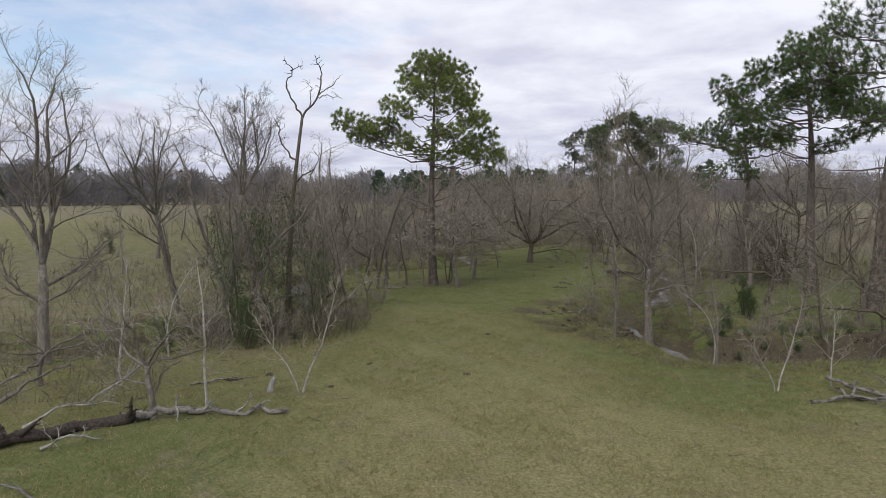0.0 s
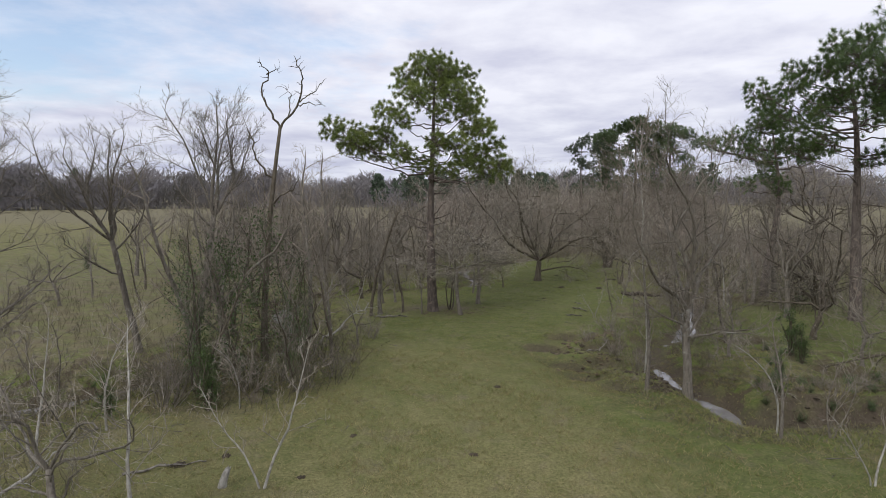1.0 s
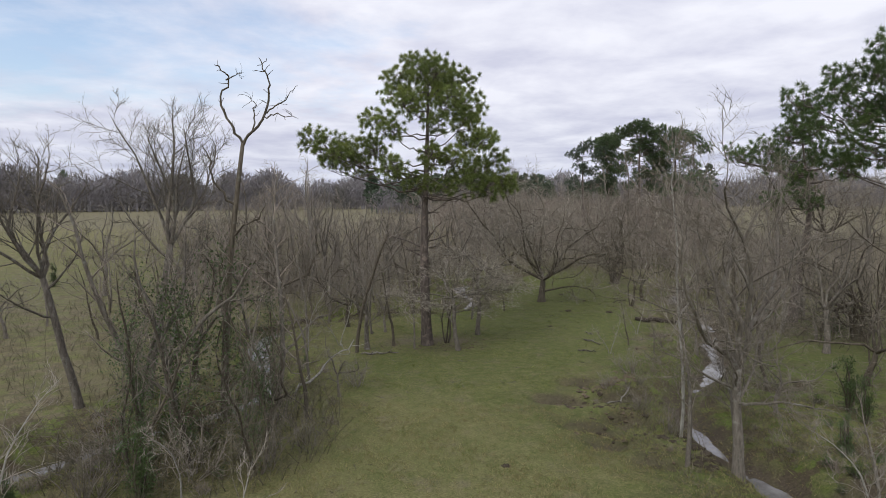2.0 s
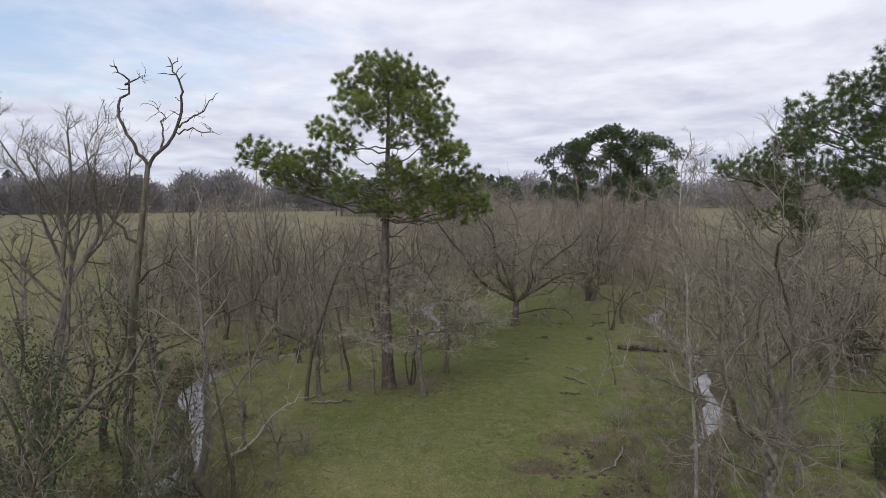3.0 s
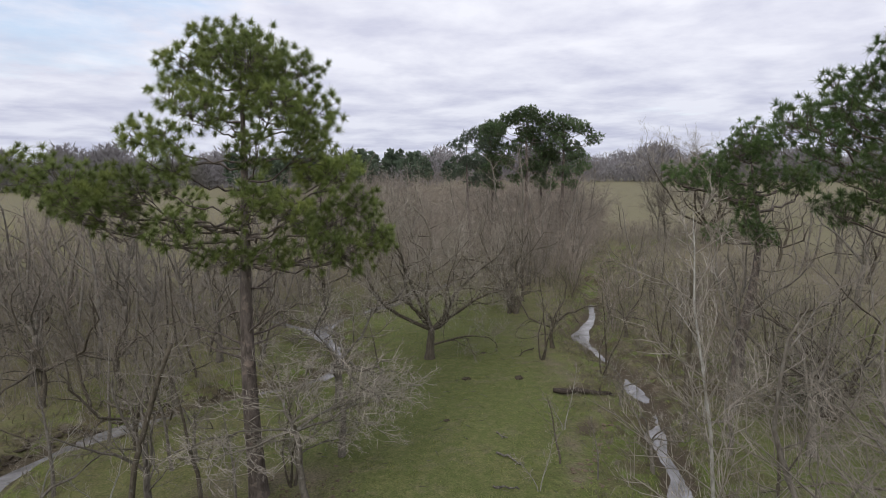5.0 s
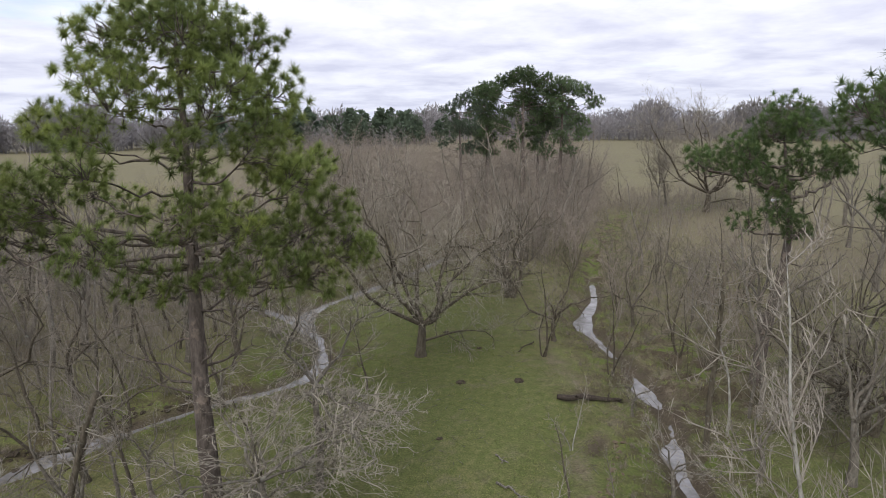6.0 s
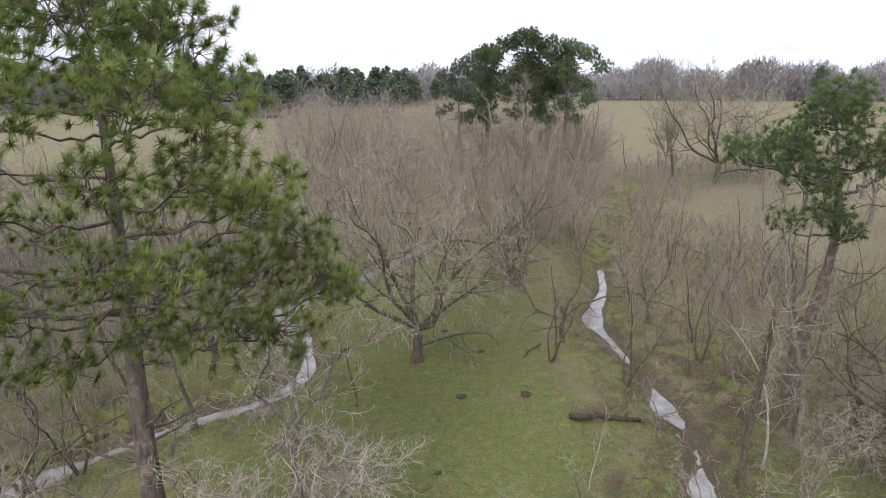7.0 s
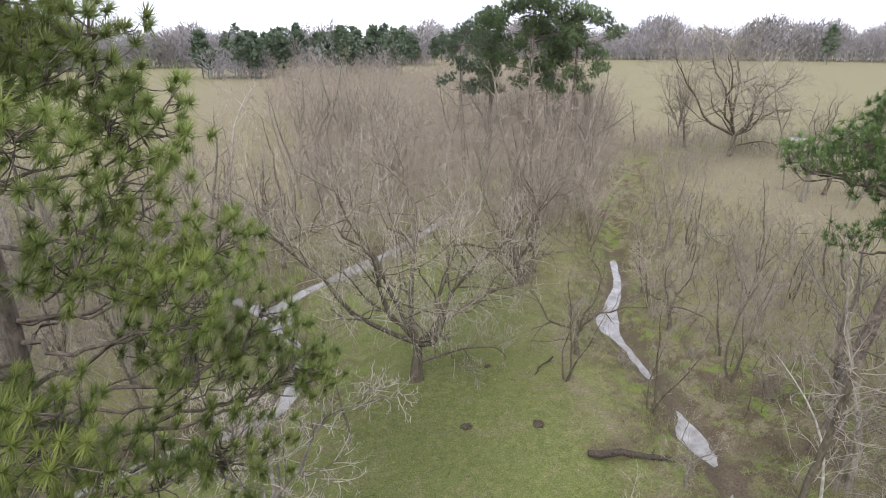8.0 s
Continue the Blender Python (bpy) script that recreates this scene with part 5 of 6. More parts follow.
def whip_stand(name, seed, count, keep, area, low, high, label, material, width=0.02, twigs=22):
    """Dense thin kinked stems and their forking twigs, too many to tell apart."""
    rng = np.random.default_rng(seed)
    x, y = rng.uniform(area[0], area[1], count), rng.uniform(area[2], area[3], count)
    ok = np.array([keep(a, b) for a, b in zip(x, y)])
    x, y = x[ok], y[ok]
    ok = creek_distance(x, y) > 0.85
    x, y = x[ok], y[ok]
    n = len(x)
    z, h = relief(x, y), rng.uniform(low, high, n) * (0.7 + 0.3 * wave(x, y, 0.14, 5.0))
    run = [np.stack([x, y, z - 0.1], 1)]
    way = np.concatenate([rng.normal(0, 0.3, (n, 2)), np.ones((n, 1))], 1)
    for k in range(4):
        way = way + np.concatenate([rng.normal(0, 0.24, (n, 2)), rng.normal(0, 0.1, (n, 1))], 1)
        run.append(run[-1] + way * (h / 4)[:, None] / np.linalg.norm(way, axis=1)[:, None])
    stem_v, stem_f = np.empty((n, 13, 3)), []
    for k in range(4):
        for j, (cx, cy) in enumerate(((1, 0), (-0.5, 0.87), (-0.5, -0.87))):
            stem_v[:, 3 * k + j] = run[k]
            stem_v[:, 3 * k + j, 0] += cx * width * (1.5 - 0.3 * k)
            stem_v[:, 3 * k + j, 1] += cy * width * (1.5 - 0.3 * k)
            if k < 3:
                a, b = 3 * k + j, 3 * k + (j + 1) % 3
                stem_f += [(a, b, b + 3), (a, b + 3, a + 3)]
            else:
                stem_f.append((9 + j, 9 + (j + 1) % 3, 12))
    stem_v[:, 12] = run[4]
    faces = [(np.arange(n)[:, None, None] * 13 + np.array(stem_f)[None]).reshape(-1, 3)]
    verts, total = [stem_v.reshape(-1, 3)], n * 13

    def slivers(p, q, w):
        side = np.cross(q - p, rng.normal(0, 1, p.shape))
        side *= (w / (np.linalg.norm(side, axis=1) + 1e-9))[:, None]
        return np.stack([p - side, p + side, q], 1).reshape(-1, 3)

    for k in range(twigs // 2):
        s = rng.uniform(0.8, 3.97, n)
        i = s.astype(int)
        stack = np.stack(run, 1)
        p = stack[np.arange(n), i] + (stack[np.arange(n), i + 1] - stack[np.arange(n), i]) * (s - i)[:, None]
        a, ln = rng.uniform(0, 6.283, n), h * rng.uniform(0.06, 0.2, n)
        up = rng.uniform(-0.3, 0.8, n)
        d = np.stack([np.cos(a), np.sin(a), up], 1) / np.sqrt(1 + up * up)[:, None]
        q = p + d * ln[:, None]
        fork = p + d * (ln * rng.uniform(0.3, 0.7, n))[:, None]
        r = fork + (d + rng.normal(0, 0.55, (n, 3))) * (ln * rng.uniform(0.4, 0.8, n))[:, None]
        for a0, b0, w0 in ((p, q, 0.75), (fork, r, 0.55)):
            verts.append(slivers(a0, b0, width * w0 * np.ones(n)))
            faces.append(total + np.arange(3 * n).reshape(-1, 3))
            total += 3 * n
    me = mesh_of(name, np.concatenate(verts).tolist(), np.concatenate(faces).tolist())
    me.materials.append(material)
    return tagged(new(name, me), label, "woods", kind="stuff")


def deep_woods(x, y):
    return 6 - 0.03 * (y - 35) < x < 4.6 + (0.58 + 0.05 * wave(x, y, 0.2, 3.0)) * (y - 35) and y > 79 + 2 * wave(x, y, 0.3, 1.0)


whip_stand("undergrowth", 88, 6000, deep_woods, (0, 76, 76, 160), 6.0, 16.0, "dense leafless reddish-grey woods of thin stems behind the clearing", TWIG_RED, 0.0115, 60)
whip_stand("undergrowth", 89, 2600, west_woods, (-36, 6, 56, 94), 1.5, 9.0, "leafless thin-stemmed undergrowth beyond the western creek", TWIG, 0.014, 20)


def far_back(x, y):
    return 4 - 0.03 * (y - 35) < x < 4.6 + (0.5 + 0.05 * wave(x, y, 0.1, 3.0)) * (y - 35)


whip_stand("undergrowth", 102, 4200, far_back, (-8, 150, 150, 310), 8.0, 18.0, "hazy leafless woods reaching back towards the far pines", TWIG_RED, 0.036, 34)


def west_back(x, y):
    """The open western field, with scattered slender growth."""
    return x < 6 - 0.03 * (y - 35) and x > -0.62 * y and y > 84


whip_stand("undergrowth", 97, 1100, west_back, (-72, 6, 88, 170), 3.0, 12.0, "scattered slender leafless saplings in the western field", TWIG, 0.02, 24)
scatter([slim_a, thin_grey, slim_b], 101, 16, (-46, 4, 86, 135), 6.0, (0.8, 1.2), west_back, group="single slender trees of the western field")
whip_stand("undergrowth", 90, 2200, east_brush, (24, 48, 44, 108), 0.8, 4.2, "leafless thin-stemmed undergrowth on the eastern bank", WEEDS, 0.016)


def thicket(x, y):
    return ((x + 9.5) / 5.5) ** 2 + ((y - 32) / 5.5) ** 2 < 1


def far_bank(x, y):
    return 2.0 < creek_distance(x, y)[0] < 9


whip_stand("undergrowth", 93, 1500, far_bank, (42, 92, 98, 140), 2.0, 8.0, "thin leafless saplings along the far creek", TWIG, 0.026)
whip_stand("undergrowth", 92, 900, thicket, (-16, -3, 26, 38), 0.8, 5.6, "dense leafless thicket of thin stems and brambles", WEEDS, 0.011, 30)


def rough_far_side(x, y):
    """The brushy outer side of the western creek."""
    return x < -12.5 or y > 58


def overhang(x, y):
    d = creek_distance(x, y)[0]
    return 0.9 < d < 2.6


whip_stand("bank_brush", 95, 7500, lambda x, y: overhang(x, y) and math.hypot(x - 11.6, y - 27.6) > 2.6, (8, 40, 24, 100), 0.5, 1.9, "thin leafless brush hanging over the eastern creek", WEEDS, 0.011)
whip_stand("bank_brush", 96, 2400, lambda x, y: overhang(x, y) and (y > 60 or rough_far_side(x, y)), (-20, 30, 38, 104), 0.5, 1.7, "thin leafless brush hanging over the western creek", WEEDS, 0.011)


def near_tangle(x, y):
    return x < -0.5 * y and creek_distance(x, y)[0] > 1.0


whip_stand("bank_brush", 103, 1000, near_tangle, (-26, -10, 19, 33), 0.5, 2.2, "tangled leafless brush and weeds beside the near creek", WEEDS, 0.01, 24)


def west_weeds(x, y):
    return x > -0.62 * y - 4 and creek_distance(x, y)[0] > 2.2 and not (y < 36 and x > -24)


whip_stand("dead_weeds", 98, 2600, west_weeds, (-40, -12, 28, 62), 0.3, 1.5, "dead brown weeds standing in the western pasture", WEEDS, 0.013)
scatter([slim_b, slim_a, mid_b, slim_d, mid_c], 99, 9, (-30, -14, 46, 60), 3.0, (0.75, 1.05), west_weeds, group="bare trees west of the creek")


def reedy(x, y):
    return x > 30 + 0.25 * (y - 70) and x < 70 + 0.3 * (y - 70) and creek_distance(x, y)[0] > 1.2


whip_stand("dead_weeds", 100, 2800, reedy, (30, 100, 66, 150), 0.6, 3.2, "tall dead weeds and thin brush in the eastern field", TWIG_RED, 0.022)


def creekside(x, y):
    d = creek_distance(x, y)[0]
    return 1.5 < d < 3.4 and not (-15 < x < -8.5 and 38 < y < 55) and not (8.4 < x < 12 and 22 < y < 29)


scatter([shrub_b, shrub_a, shrub_b], 87, 54, (-16, 34, 26, 82), 1.5, (0.3, 0.62), creekside, group="shrubs along the creeks", bank=1.2)

scatter([mid_a, slim_a, slim_c, mid_b], 94, 30, (30, 86, 56, 108), 3.4, (0.95, 1.3), lambda x, y: x > 6 + (y - 30) * 0.84, group="bare trees in the eastern field")

for proto, x, y, size, turn in ((slim_c, 37.6, 108.0, 1.0, 0), (mid_a, 40.0, 110.0, 0.9, 60), (slim_a, 35.0, 110.5, 1.0, 120), (slim_c, 42.2, 111.0, 1.0, 200), (slim_b, 33.0, 112.0, 1.1, 20), (mid_a, 44.4, 112.5, 0.85, 300), (slim_a, 38.6, 113.0, 1.1, 90), (slim_c, 46.0, 114.0, 0.9, 10)):
    put(proto, x, y, size, turn, group="bare trees behind the clearing")

# far single trees in the eastern field
for proto, x, y, size, turn in ((tall_bare_b, 64.2, 118.0, 0.95, 0), (tall_bare_b, 68.0, 121.5, 0.9, 60), (slim_a, 71.5, 131.0, 1.1, 90), (oak, 69.0, 111.5, 1.55, 30), (slim_c, 59.5, 134.5, 1.0, 0), (slim_b, 62.0, 127.0, 1.1, 20), (slim_a, 65.2, 141.0, 1.0, 10),
                                (pale_a, -4.0, 112.0, 2.4, 0), (pale_a, -0.8, 120.0, 2.4, 100), (slim_a, -29.0, 60.0, 1.0, 40), (mid_a, -33.0, 66.0, 1.0, 0)):
    put(proto, x, y, size, turn)


# ---- the ring of far woods round the fields ----
def far_woods(seed, rows, tris_per_tree):
    """Distant woods: a thick belt of upswept twig masses, tree by tree."""
    rng = np.random.default_rng(seed)
    p0, p1, rad = [], [], []
    for azimuth0, azimuth1, near, depth, tall, count in rows:
        az = np.radians(rng.uniform(azimuth0, azimuth1, count))
        d = near + depth * rng.random(count) ** 1.3
        h = tall * rng.uniform(0.6, 1.0, count) * (0.92 + 0.12 * np.sin(az * 37) + 0.08 * np.sin(az * 91 + 1))
        x, y = d * np.sin(az), d * np.cos(az)
        foot = np.stack([x, y, np.zeros(count)], 1)
        p0.append(foot)
        p1.append(foot + np.stack([rng.normal(0, 0.4, count), rng.normal(0, 0.4, count), 0.8 * h], 1))
        rad.append(0.012 * h)
        spread = h * rng.uniform(0.2, 0.34, count)
        for k in range(tris_per_tree):
            a, up = rng.uniform(0, 6.283, count), rng.uniform(-0.95, 1.0, count)
            flat, far = np.sqrt(1 - up * up), rng.uniform(0.35, 1.0, count) ** 0.6
            q = foot + np.stack([spread * far * flat * np.cos(a), spread * far * flat * np.sin(a), h * (0.58 + 0.4 * far * up)], 1)
            if k % 5 == 0:
                q[:, 2] = h * rng.uniform(0.05, 0.4, count)
            p0.append(q)
            tip = rng.normal(0, 0.05, (count, 3)) * h[:, None]
            tip[:, 2] = np.abs(tip[:, 2]) + 0.05 * h
            tip[:, 0] += 0.08 * h * flat * np.cos(a)
            tip[:, 1] += 0.08 * h * flat * np.sin(a)
            p1.append(q + tip)
            rad.append(h * rng.uniform(0.006, 0.016, count))
    p0, p1, rad = np.concatenate(p0), np.concatenate(p1), np.concatenate(rad)
    n = len(p0)
    side = np.cross(p1 - p0, np.stack([p0[:, 0], p0[:, 1], np.zeros(n)], 1))
    side *= (rad / (np.linalg.norm(side, axis=1) + 1e-9))[:, None]
    verts = np.stack([p0 - side, p0 + side, p1], 1)
    faces = np.arange(3 * n).reshape(-1, 3)
    return mesh_of("far_woods", verts.reshape(-1, 3).tolist(), faces.tolist())


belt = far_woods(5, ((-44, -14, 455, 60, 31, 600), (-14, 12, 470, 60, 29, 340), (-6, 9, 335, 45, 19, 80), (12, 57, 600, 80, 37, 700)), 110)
belt.materials.append(FAR_BARK_HAZED)
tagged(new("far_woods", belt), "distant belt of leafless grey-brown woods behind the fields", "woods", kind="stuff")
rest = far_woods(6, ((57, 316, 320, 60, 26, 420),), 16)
rest.materials.append(FAR_BARK_HAZED)
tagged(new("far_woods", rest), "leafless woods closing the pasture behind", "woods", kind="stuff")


def far_pines(seed, spots):
    """Distant pines, each a trunk with layered needle boughs."""
    rng = random.Random(seed)
    crown = Limbs()
    for x, y, h in spots:
        foot = Vector((x, y, 0))
        crown.tube([foot, foot + Vector((0, 0, h * 0.95))], [0.4, 0.1], 4)
        for k in range(110):
            s = rng.random()
            z = h * (0.28 + 0.7 * s)
            reach = h * rng.uniform(0.16, 0.3) * math.sin(math.pi * (0.12 + 0.86 * s)) ** 0.7
            a = rng.uniform(0, 6.3)
            q = foot + Vector((math.cos(a) * reach * rng.uniform(0.2, 1), math.sin(a) * reach * rng.uniform(0.2, 1), z))
            for j in range(3):
                crown.blade(q, q + (jolt(rng, 1) + Vector((0, 0, 0.3))).normalized() * rng.uniform(1.4, 3.0), rng.uniform(0.6, 1.2))
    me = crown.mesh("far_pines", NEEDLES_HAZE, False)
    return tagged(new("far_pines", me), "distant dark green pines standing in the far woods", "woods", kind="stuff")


rng_far = random.Random(9)
far_spots = []
for k in range(60):
    az = radians(rng_far.choice((rng_far.gauss(4, 3), rng_far.gauss(11, 3), rng_far.uniform(-6, 18), rng_far.uniform(-60, 60))))
    d = rng_far.uniform(455, 540)
    far_spots.append((d * math.sin(az), d * math.cos(az), rng_far.uniform(17, 29)))
far_spots += [(212.0, 460.0, 35.0), (20.0, 342.0, 19.0), (31.0, 352.0, 22.0), (42.0, 350.0, 18.0), (-6.0, 346.0, 20.0), (-12.0, 352.0, 17.0), (8.0, 360.0, 21.0)]
for k in range(22):
    far_spots.append((rng_far.uniform(-45, 62), rng_far.uniform(332, 375), rng_far.uniform(14, 24)))
far_pines(10, far_spots)


# ---- wood on the ground ----
def fallen_limb(name, seed, points, r0, r1, label, branches=0, material=None, reach=1.2, crook=0.035):
    """A fallen trunk or branch that lies along the points, with broken side branches."""
    rng = random.Random(seed)
    thing = new(name)
    x0, y0 = points[0][:2]
    z0 = ground_z(x0, y0)
    thing.location = (x0, y0, z0)
    run = [Vector((x - x0, y - y0, ground_z(x, y) - z0 + up)) for x, y, up in points]
    fine = []
    for a, b in zip(run, run[1:]):
        for k in range(4):
            fine.append(a.lerp(b, k / 4) + jolt(rng, min(r0, 0.1) * 0.2 + crook * (b - a).length * (k > 0)))
    fine.append(run[-1])
    n = len(fine)
    body = Limbs()
    body.tube(fine, [(r0 + (r1 - r0) * k / (n - 1)) * rng.uniform(0.74, 1.2) for k in range(n)], 8, pointed=False)
    tip = (fine[-1] - fine[-2]).normalized()
    for k in range(5):
        body.spike(fine[-1] + jolt(rng, r1 * 0.5), fine[-1] + tip * rng.uniform(1.5, 4.0) * r1 + jolt(rng, r1 * 0.7), r1 * 0.45)
    part("trunk", body, material or DEADWOOD, thing)
    if branches:
        for k in range(branches):
            arms = Limbs()
            q, w = along(fine, rng.uniform(0.15, 0.95))
            d = sideways(rng, w, rng.uniform(35, 75), rng.uniform(0, 6.3))
            d.z = abs(d.z) * 0.7
            arm = course(rng, q, d, reach * rng.uniform(0.5, 1.3), 5, 0.2, -0.05, 0.3)
            arms.tube(arm, [r1 * 0.7, r1 * 0.62, r1 * 0.5, r1 * 0.4, r1 * 0.28, r1 * 0.12], 4)
            for j in range(4):
                q2, w2 = along(arm, rng.uniform(0.3, 0.97))
                end = course(rng, q2, sideways(rng, w2, rng.uniform(30, 65), rng.uniform(0, 6.3)), reach * rng.uniform(0.15, 0.4), 3, 0.25, -0.03)
                arms.tube(end, [r1 * 0.28, r1 * 0.24, r1 * 0.18, r1 * 0.06], 3)
            part("branch", arms, BARK_PALE if material is None else material, thing)
    return tagged(thing, label, "log")


fallen_limb("fallen_log", 91, [(-13.4, 15.8, 0.2), (-12.6, 16.4, 0.22), (-11.4, 17.2, 0.18), (-10.0, 18.1, 0.2)], 0.24, 0.17, "rotting dark fallen trunk split along its length", 4, ROT, 0.8)
fallen_limb("fallen_log", 92, [(-10.4, 17.9, 0.28), (-9.4, 18.4, 0.3), (-8.4, 18.7, 0.16), (-7.0, 18.5, 0.1), (-5.3, 18.6, 0.12)], 0.16, 0.07, "weathered grey fallen trunk with splintered end", 5, None, 1.0)
fallen_limb("fallen_branch", 93, [(-14.6, 15.5, 0.3), (-14.2, 16.8, 0.5), (-13.5, 17.6, 1.15), (-13.2, 19.0, 1.45), (-12.5, 20.0, 1.8), (-12.6, 21.4, 2.0)], 0.075, 0.022, "grey dead branch propped at a slant over the grass", 12, BARK, 1.7)
fallen_limb("fallen_branch", 94, [(-11.6, 15.9, 0.06), (-10.9, 16.2, 0.35), (-10.2, 16.5, 0.1)], 0.05, 0.02, "thin pale broken branch on the grass", 7, BARK_PALE, 0.8)
fallen_limb("fallen_branch", 95, [(-9.6, 13.0, 0.04), (-10.6, 13.6, 0.12), (-11.8, 13.9, 0.06)], 0.04, 0.02, "thin dead branch lying in the pasture", 4, DEADWOOD, 0.6)
fallen_limb("fallen_log", 96, [(13.0, 19.6, 0.08), (14.4, 19.9, 0.14), (15.9, 19.8, 0.14), (17.6, 20.4, 0.2)], 0.06, 0.1, "grey fallen trunk with broken branches", 8, DEADWOOD, 1.0)
fallen_limb("fallen_log", 97, [(14.6, 21.3, 0.5), (15.2, 20.6, 0.25), (16.2, 20.0, 0.12)], 0.09, 0.07, "slanting broken trunk end", 3, DEADWOOD, 0.6)
fallen_limb("fallen_branch", 98, [(9.9, 48.1, 0.05), (10.4, 47.4, 0.1), (10.6, 46.8, 0.05)], 0.06, 0.03, "short dead branch on the green clearing", 3, DEADWOOD, 0.5)
fallen_limb("fallen_branch", 99, [(10.5, 50.0, 0.05), (10.8, 49.3, 0.08)], 0.05, 0.03, "short dead branch on the green clearing", 2, DEADWOOD, 0.4)
fallen_limb("fallen_branch", 100, [(8.8, 45.3, 0.04), (9.4, 45.0, 0.06), (9.8, 44.9, 0.04)], 0.05, 0.03, "short dead branch on the green clearing", 1, DEADWOOD, 0.4)
fallen_limb("fallen_log", 101, [(15.6, 54.6, 0.1), (17.4, 54.2, 0.14), (18.8, 53.6, 0.1)], 0.16, 0.12, "short dark fallen trunk at the edge of the clearing", 3, ROT, 0.5, 0.012)
fallen_limb("fallen_branch", 102, [(-9.6, 39.6, 0.3), (-9.2, 42.2, 1.0), (-8.0, 45.0, 2.0), (-6.0, 46.4, 3.0)], 0.1, 0.03, "leaning grey dead limb over the western creek", 8, BARK, 1.1)
fallen_limb("fallen_branch", 103, [(-7.2, 37.6, 0.1), (-6.2, 40.0, 0.7), (-5.0, 42.6, 1.4)], 0.08, 0.03, "leaning pale dead limb beside the western creek", 5, BARK_PALE, 0.9)
fallen_limb("fallen_branch", 104, [(8.0, 36.4, 0.05), (9.0, 37.4, 0.12), (9.8, 38.6, 0.08)], 0.05, 0.03, "dead branch lying on the creek edge", 4, DEADWOOD, 0.7)
fallen_limb("fallen_branch", 105, [(-4.8, 44.6, 0.06), (-3.6, 44.4, 0.1), (-2.6, 44.8, 0.06)], 0.06, 0.03, "grey dead branch under the great pine", 4, DEADWOOD, 0.7)
fallen_limb("fallen_branch", 106, [(17.4, 62.4, 0.05), (16.4, 61.6, 0.2), (15.8, 61.0, 0.1)], 0.06, 0.03, "short dead branch at the clearing's edge", 3, ROT, 0.6)


fallen_limb("fallen_branch", 107, [(-16.0, 17.0, 0.2), (-15.7, 18.4, 0.45), (-14.8, 19.4, 1.1), (-14.9, 20.8, 1.3), (-14.0, 21.8, 2.0), (-14.1, 23.2, 2.4)], 0.07, 0.022, "grey dead branch leaning among the saplings", 12, BARK, 1.6)
fallen_limb("fallen_branch", 108, [(-12.4, 19.4, 0.1), (-11.6, 20.6, 0.8), (-11.2, 21.6, 1.2)], 0.05, 0.02, "forked pale dead branch on the grass", 8, BARK_PALE, 1.0)
fallen_limb("fallen_branch", 109, [(-13.2, 17.4, 0.1), (-12.2, 18.2, 0.5), (-11.0, 18.9, 0.3)], 0.05, 0.02, "tangled pale dead branch beside the fallen trunk", 9, BARK_PALE, 1.1)
fallen_limb("fallen_branch", 110, [(-9.8, 21.6, 0.05), (-8.6, 22.0, 0.12), (-7.6, 22.4, 0.05)], 0.04, 0.02, "thin dead branch lying in the pasture", 2, DEADWOOD, 0.5)


def stump():
    rng = random.Random(111)
    thing = new("stump")
    body = Limbs()
    body.tube([Vector((0, 0, -0.1)), Vector((0.05, 0, 0.2)), Vector((0.14, 0.02, 0.45)), Vector((0.2, 0.03, 0.58))], [0.15, 0.12, 0.1, 0.07], 8, pointed=False)
    for k in range(7):
        a = rng.uniform(0, 6.3)
        q = Vector((0.2 + 0.05 * math.cos(a), 0.03 + 0.05 * math.sin(a), 0.55))
        splinter = Limbs()
        splinter.spike(q, q + Vector((0.05, 0, rng.uniform(0.06, 0.16))), 0.025)
        part("splinter", splinter, BARK_PALE, thing)
    part("trunk", body, BARK_PALE, thing)
    return tagged(thing, "short bleached broken stump leaning in the pasture", "stump")


put(stump(), -6.5, 20.9)


def mound(seed, size):
    """A small dark clod heap with a broken outline."""
    rng = random.Random(seed)
    bm = bmesh.new()
    bmesh.ops.create_icosphere(bm, subdivisions=3, radius=0.6, matrix=Matrix.Diagonal((size, size * 0.8, size * 0.4, 1)))
    for v in bm.verts:
        lump = noise.noise(v.co * (2.4 / size)) + 0.6 * noise.noise(v.co * (6.0 / size))
        v.co *= 1 + 0.45 * lump
    for v in bm.verts:
        v.co += jolt(rng, size * 0.035)
    me = bpy.data.meshes.new("mound")
    bm.to_mesh(me)
    bm.free()
    me.materials.append(EARTH)
    return tagged(new("mound", me), "small dark heap of dung or earth on the grass", "mound")


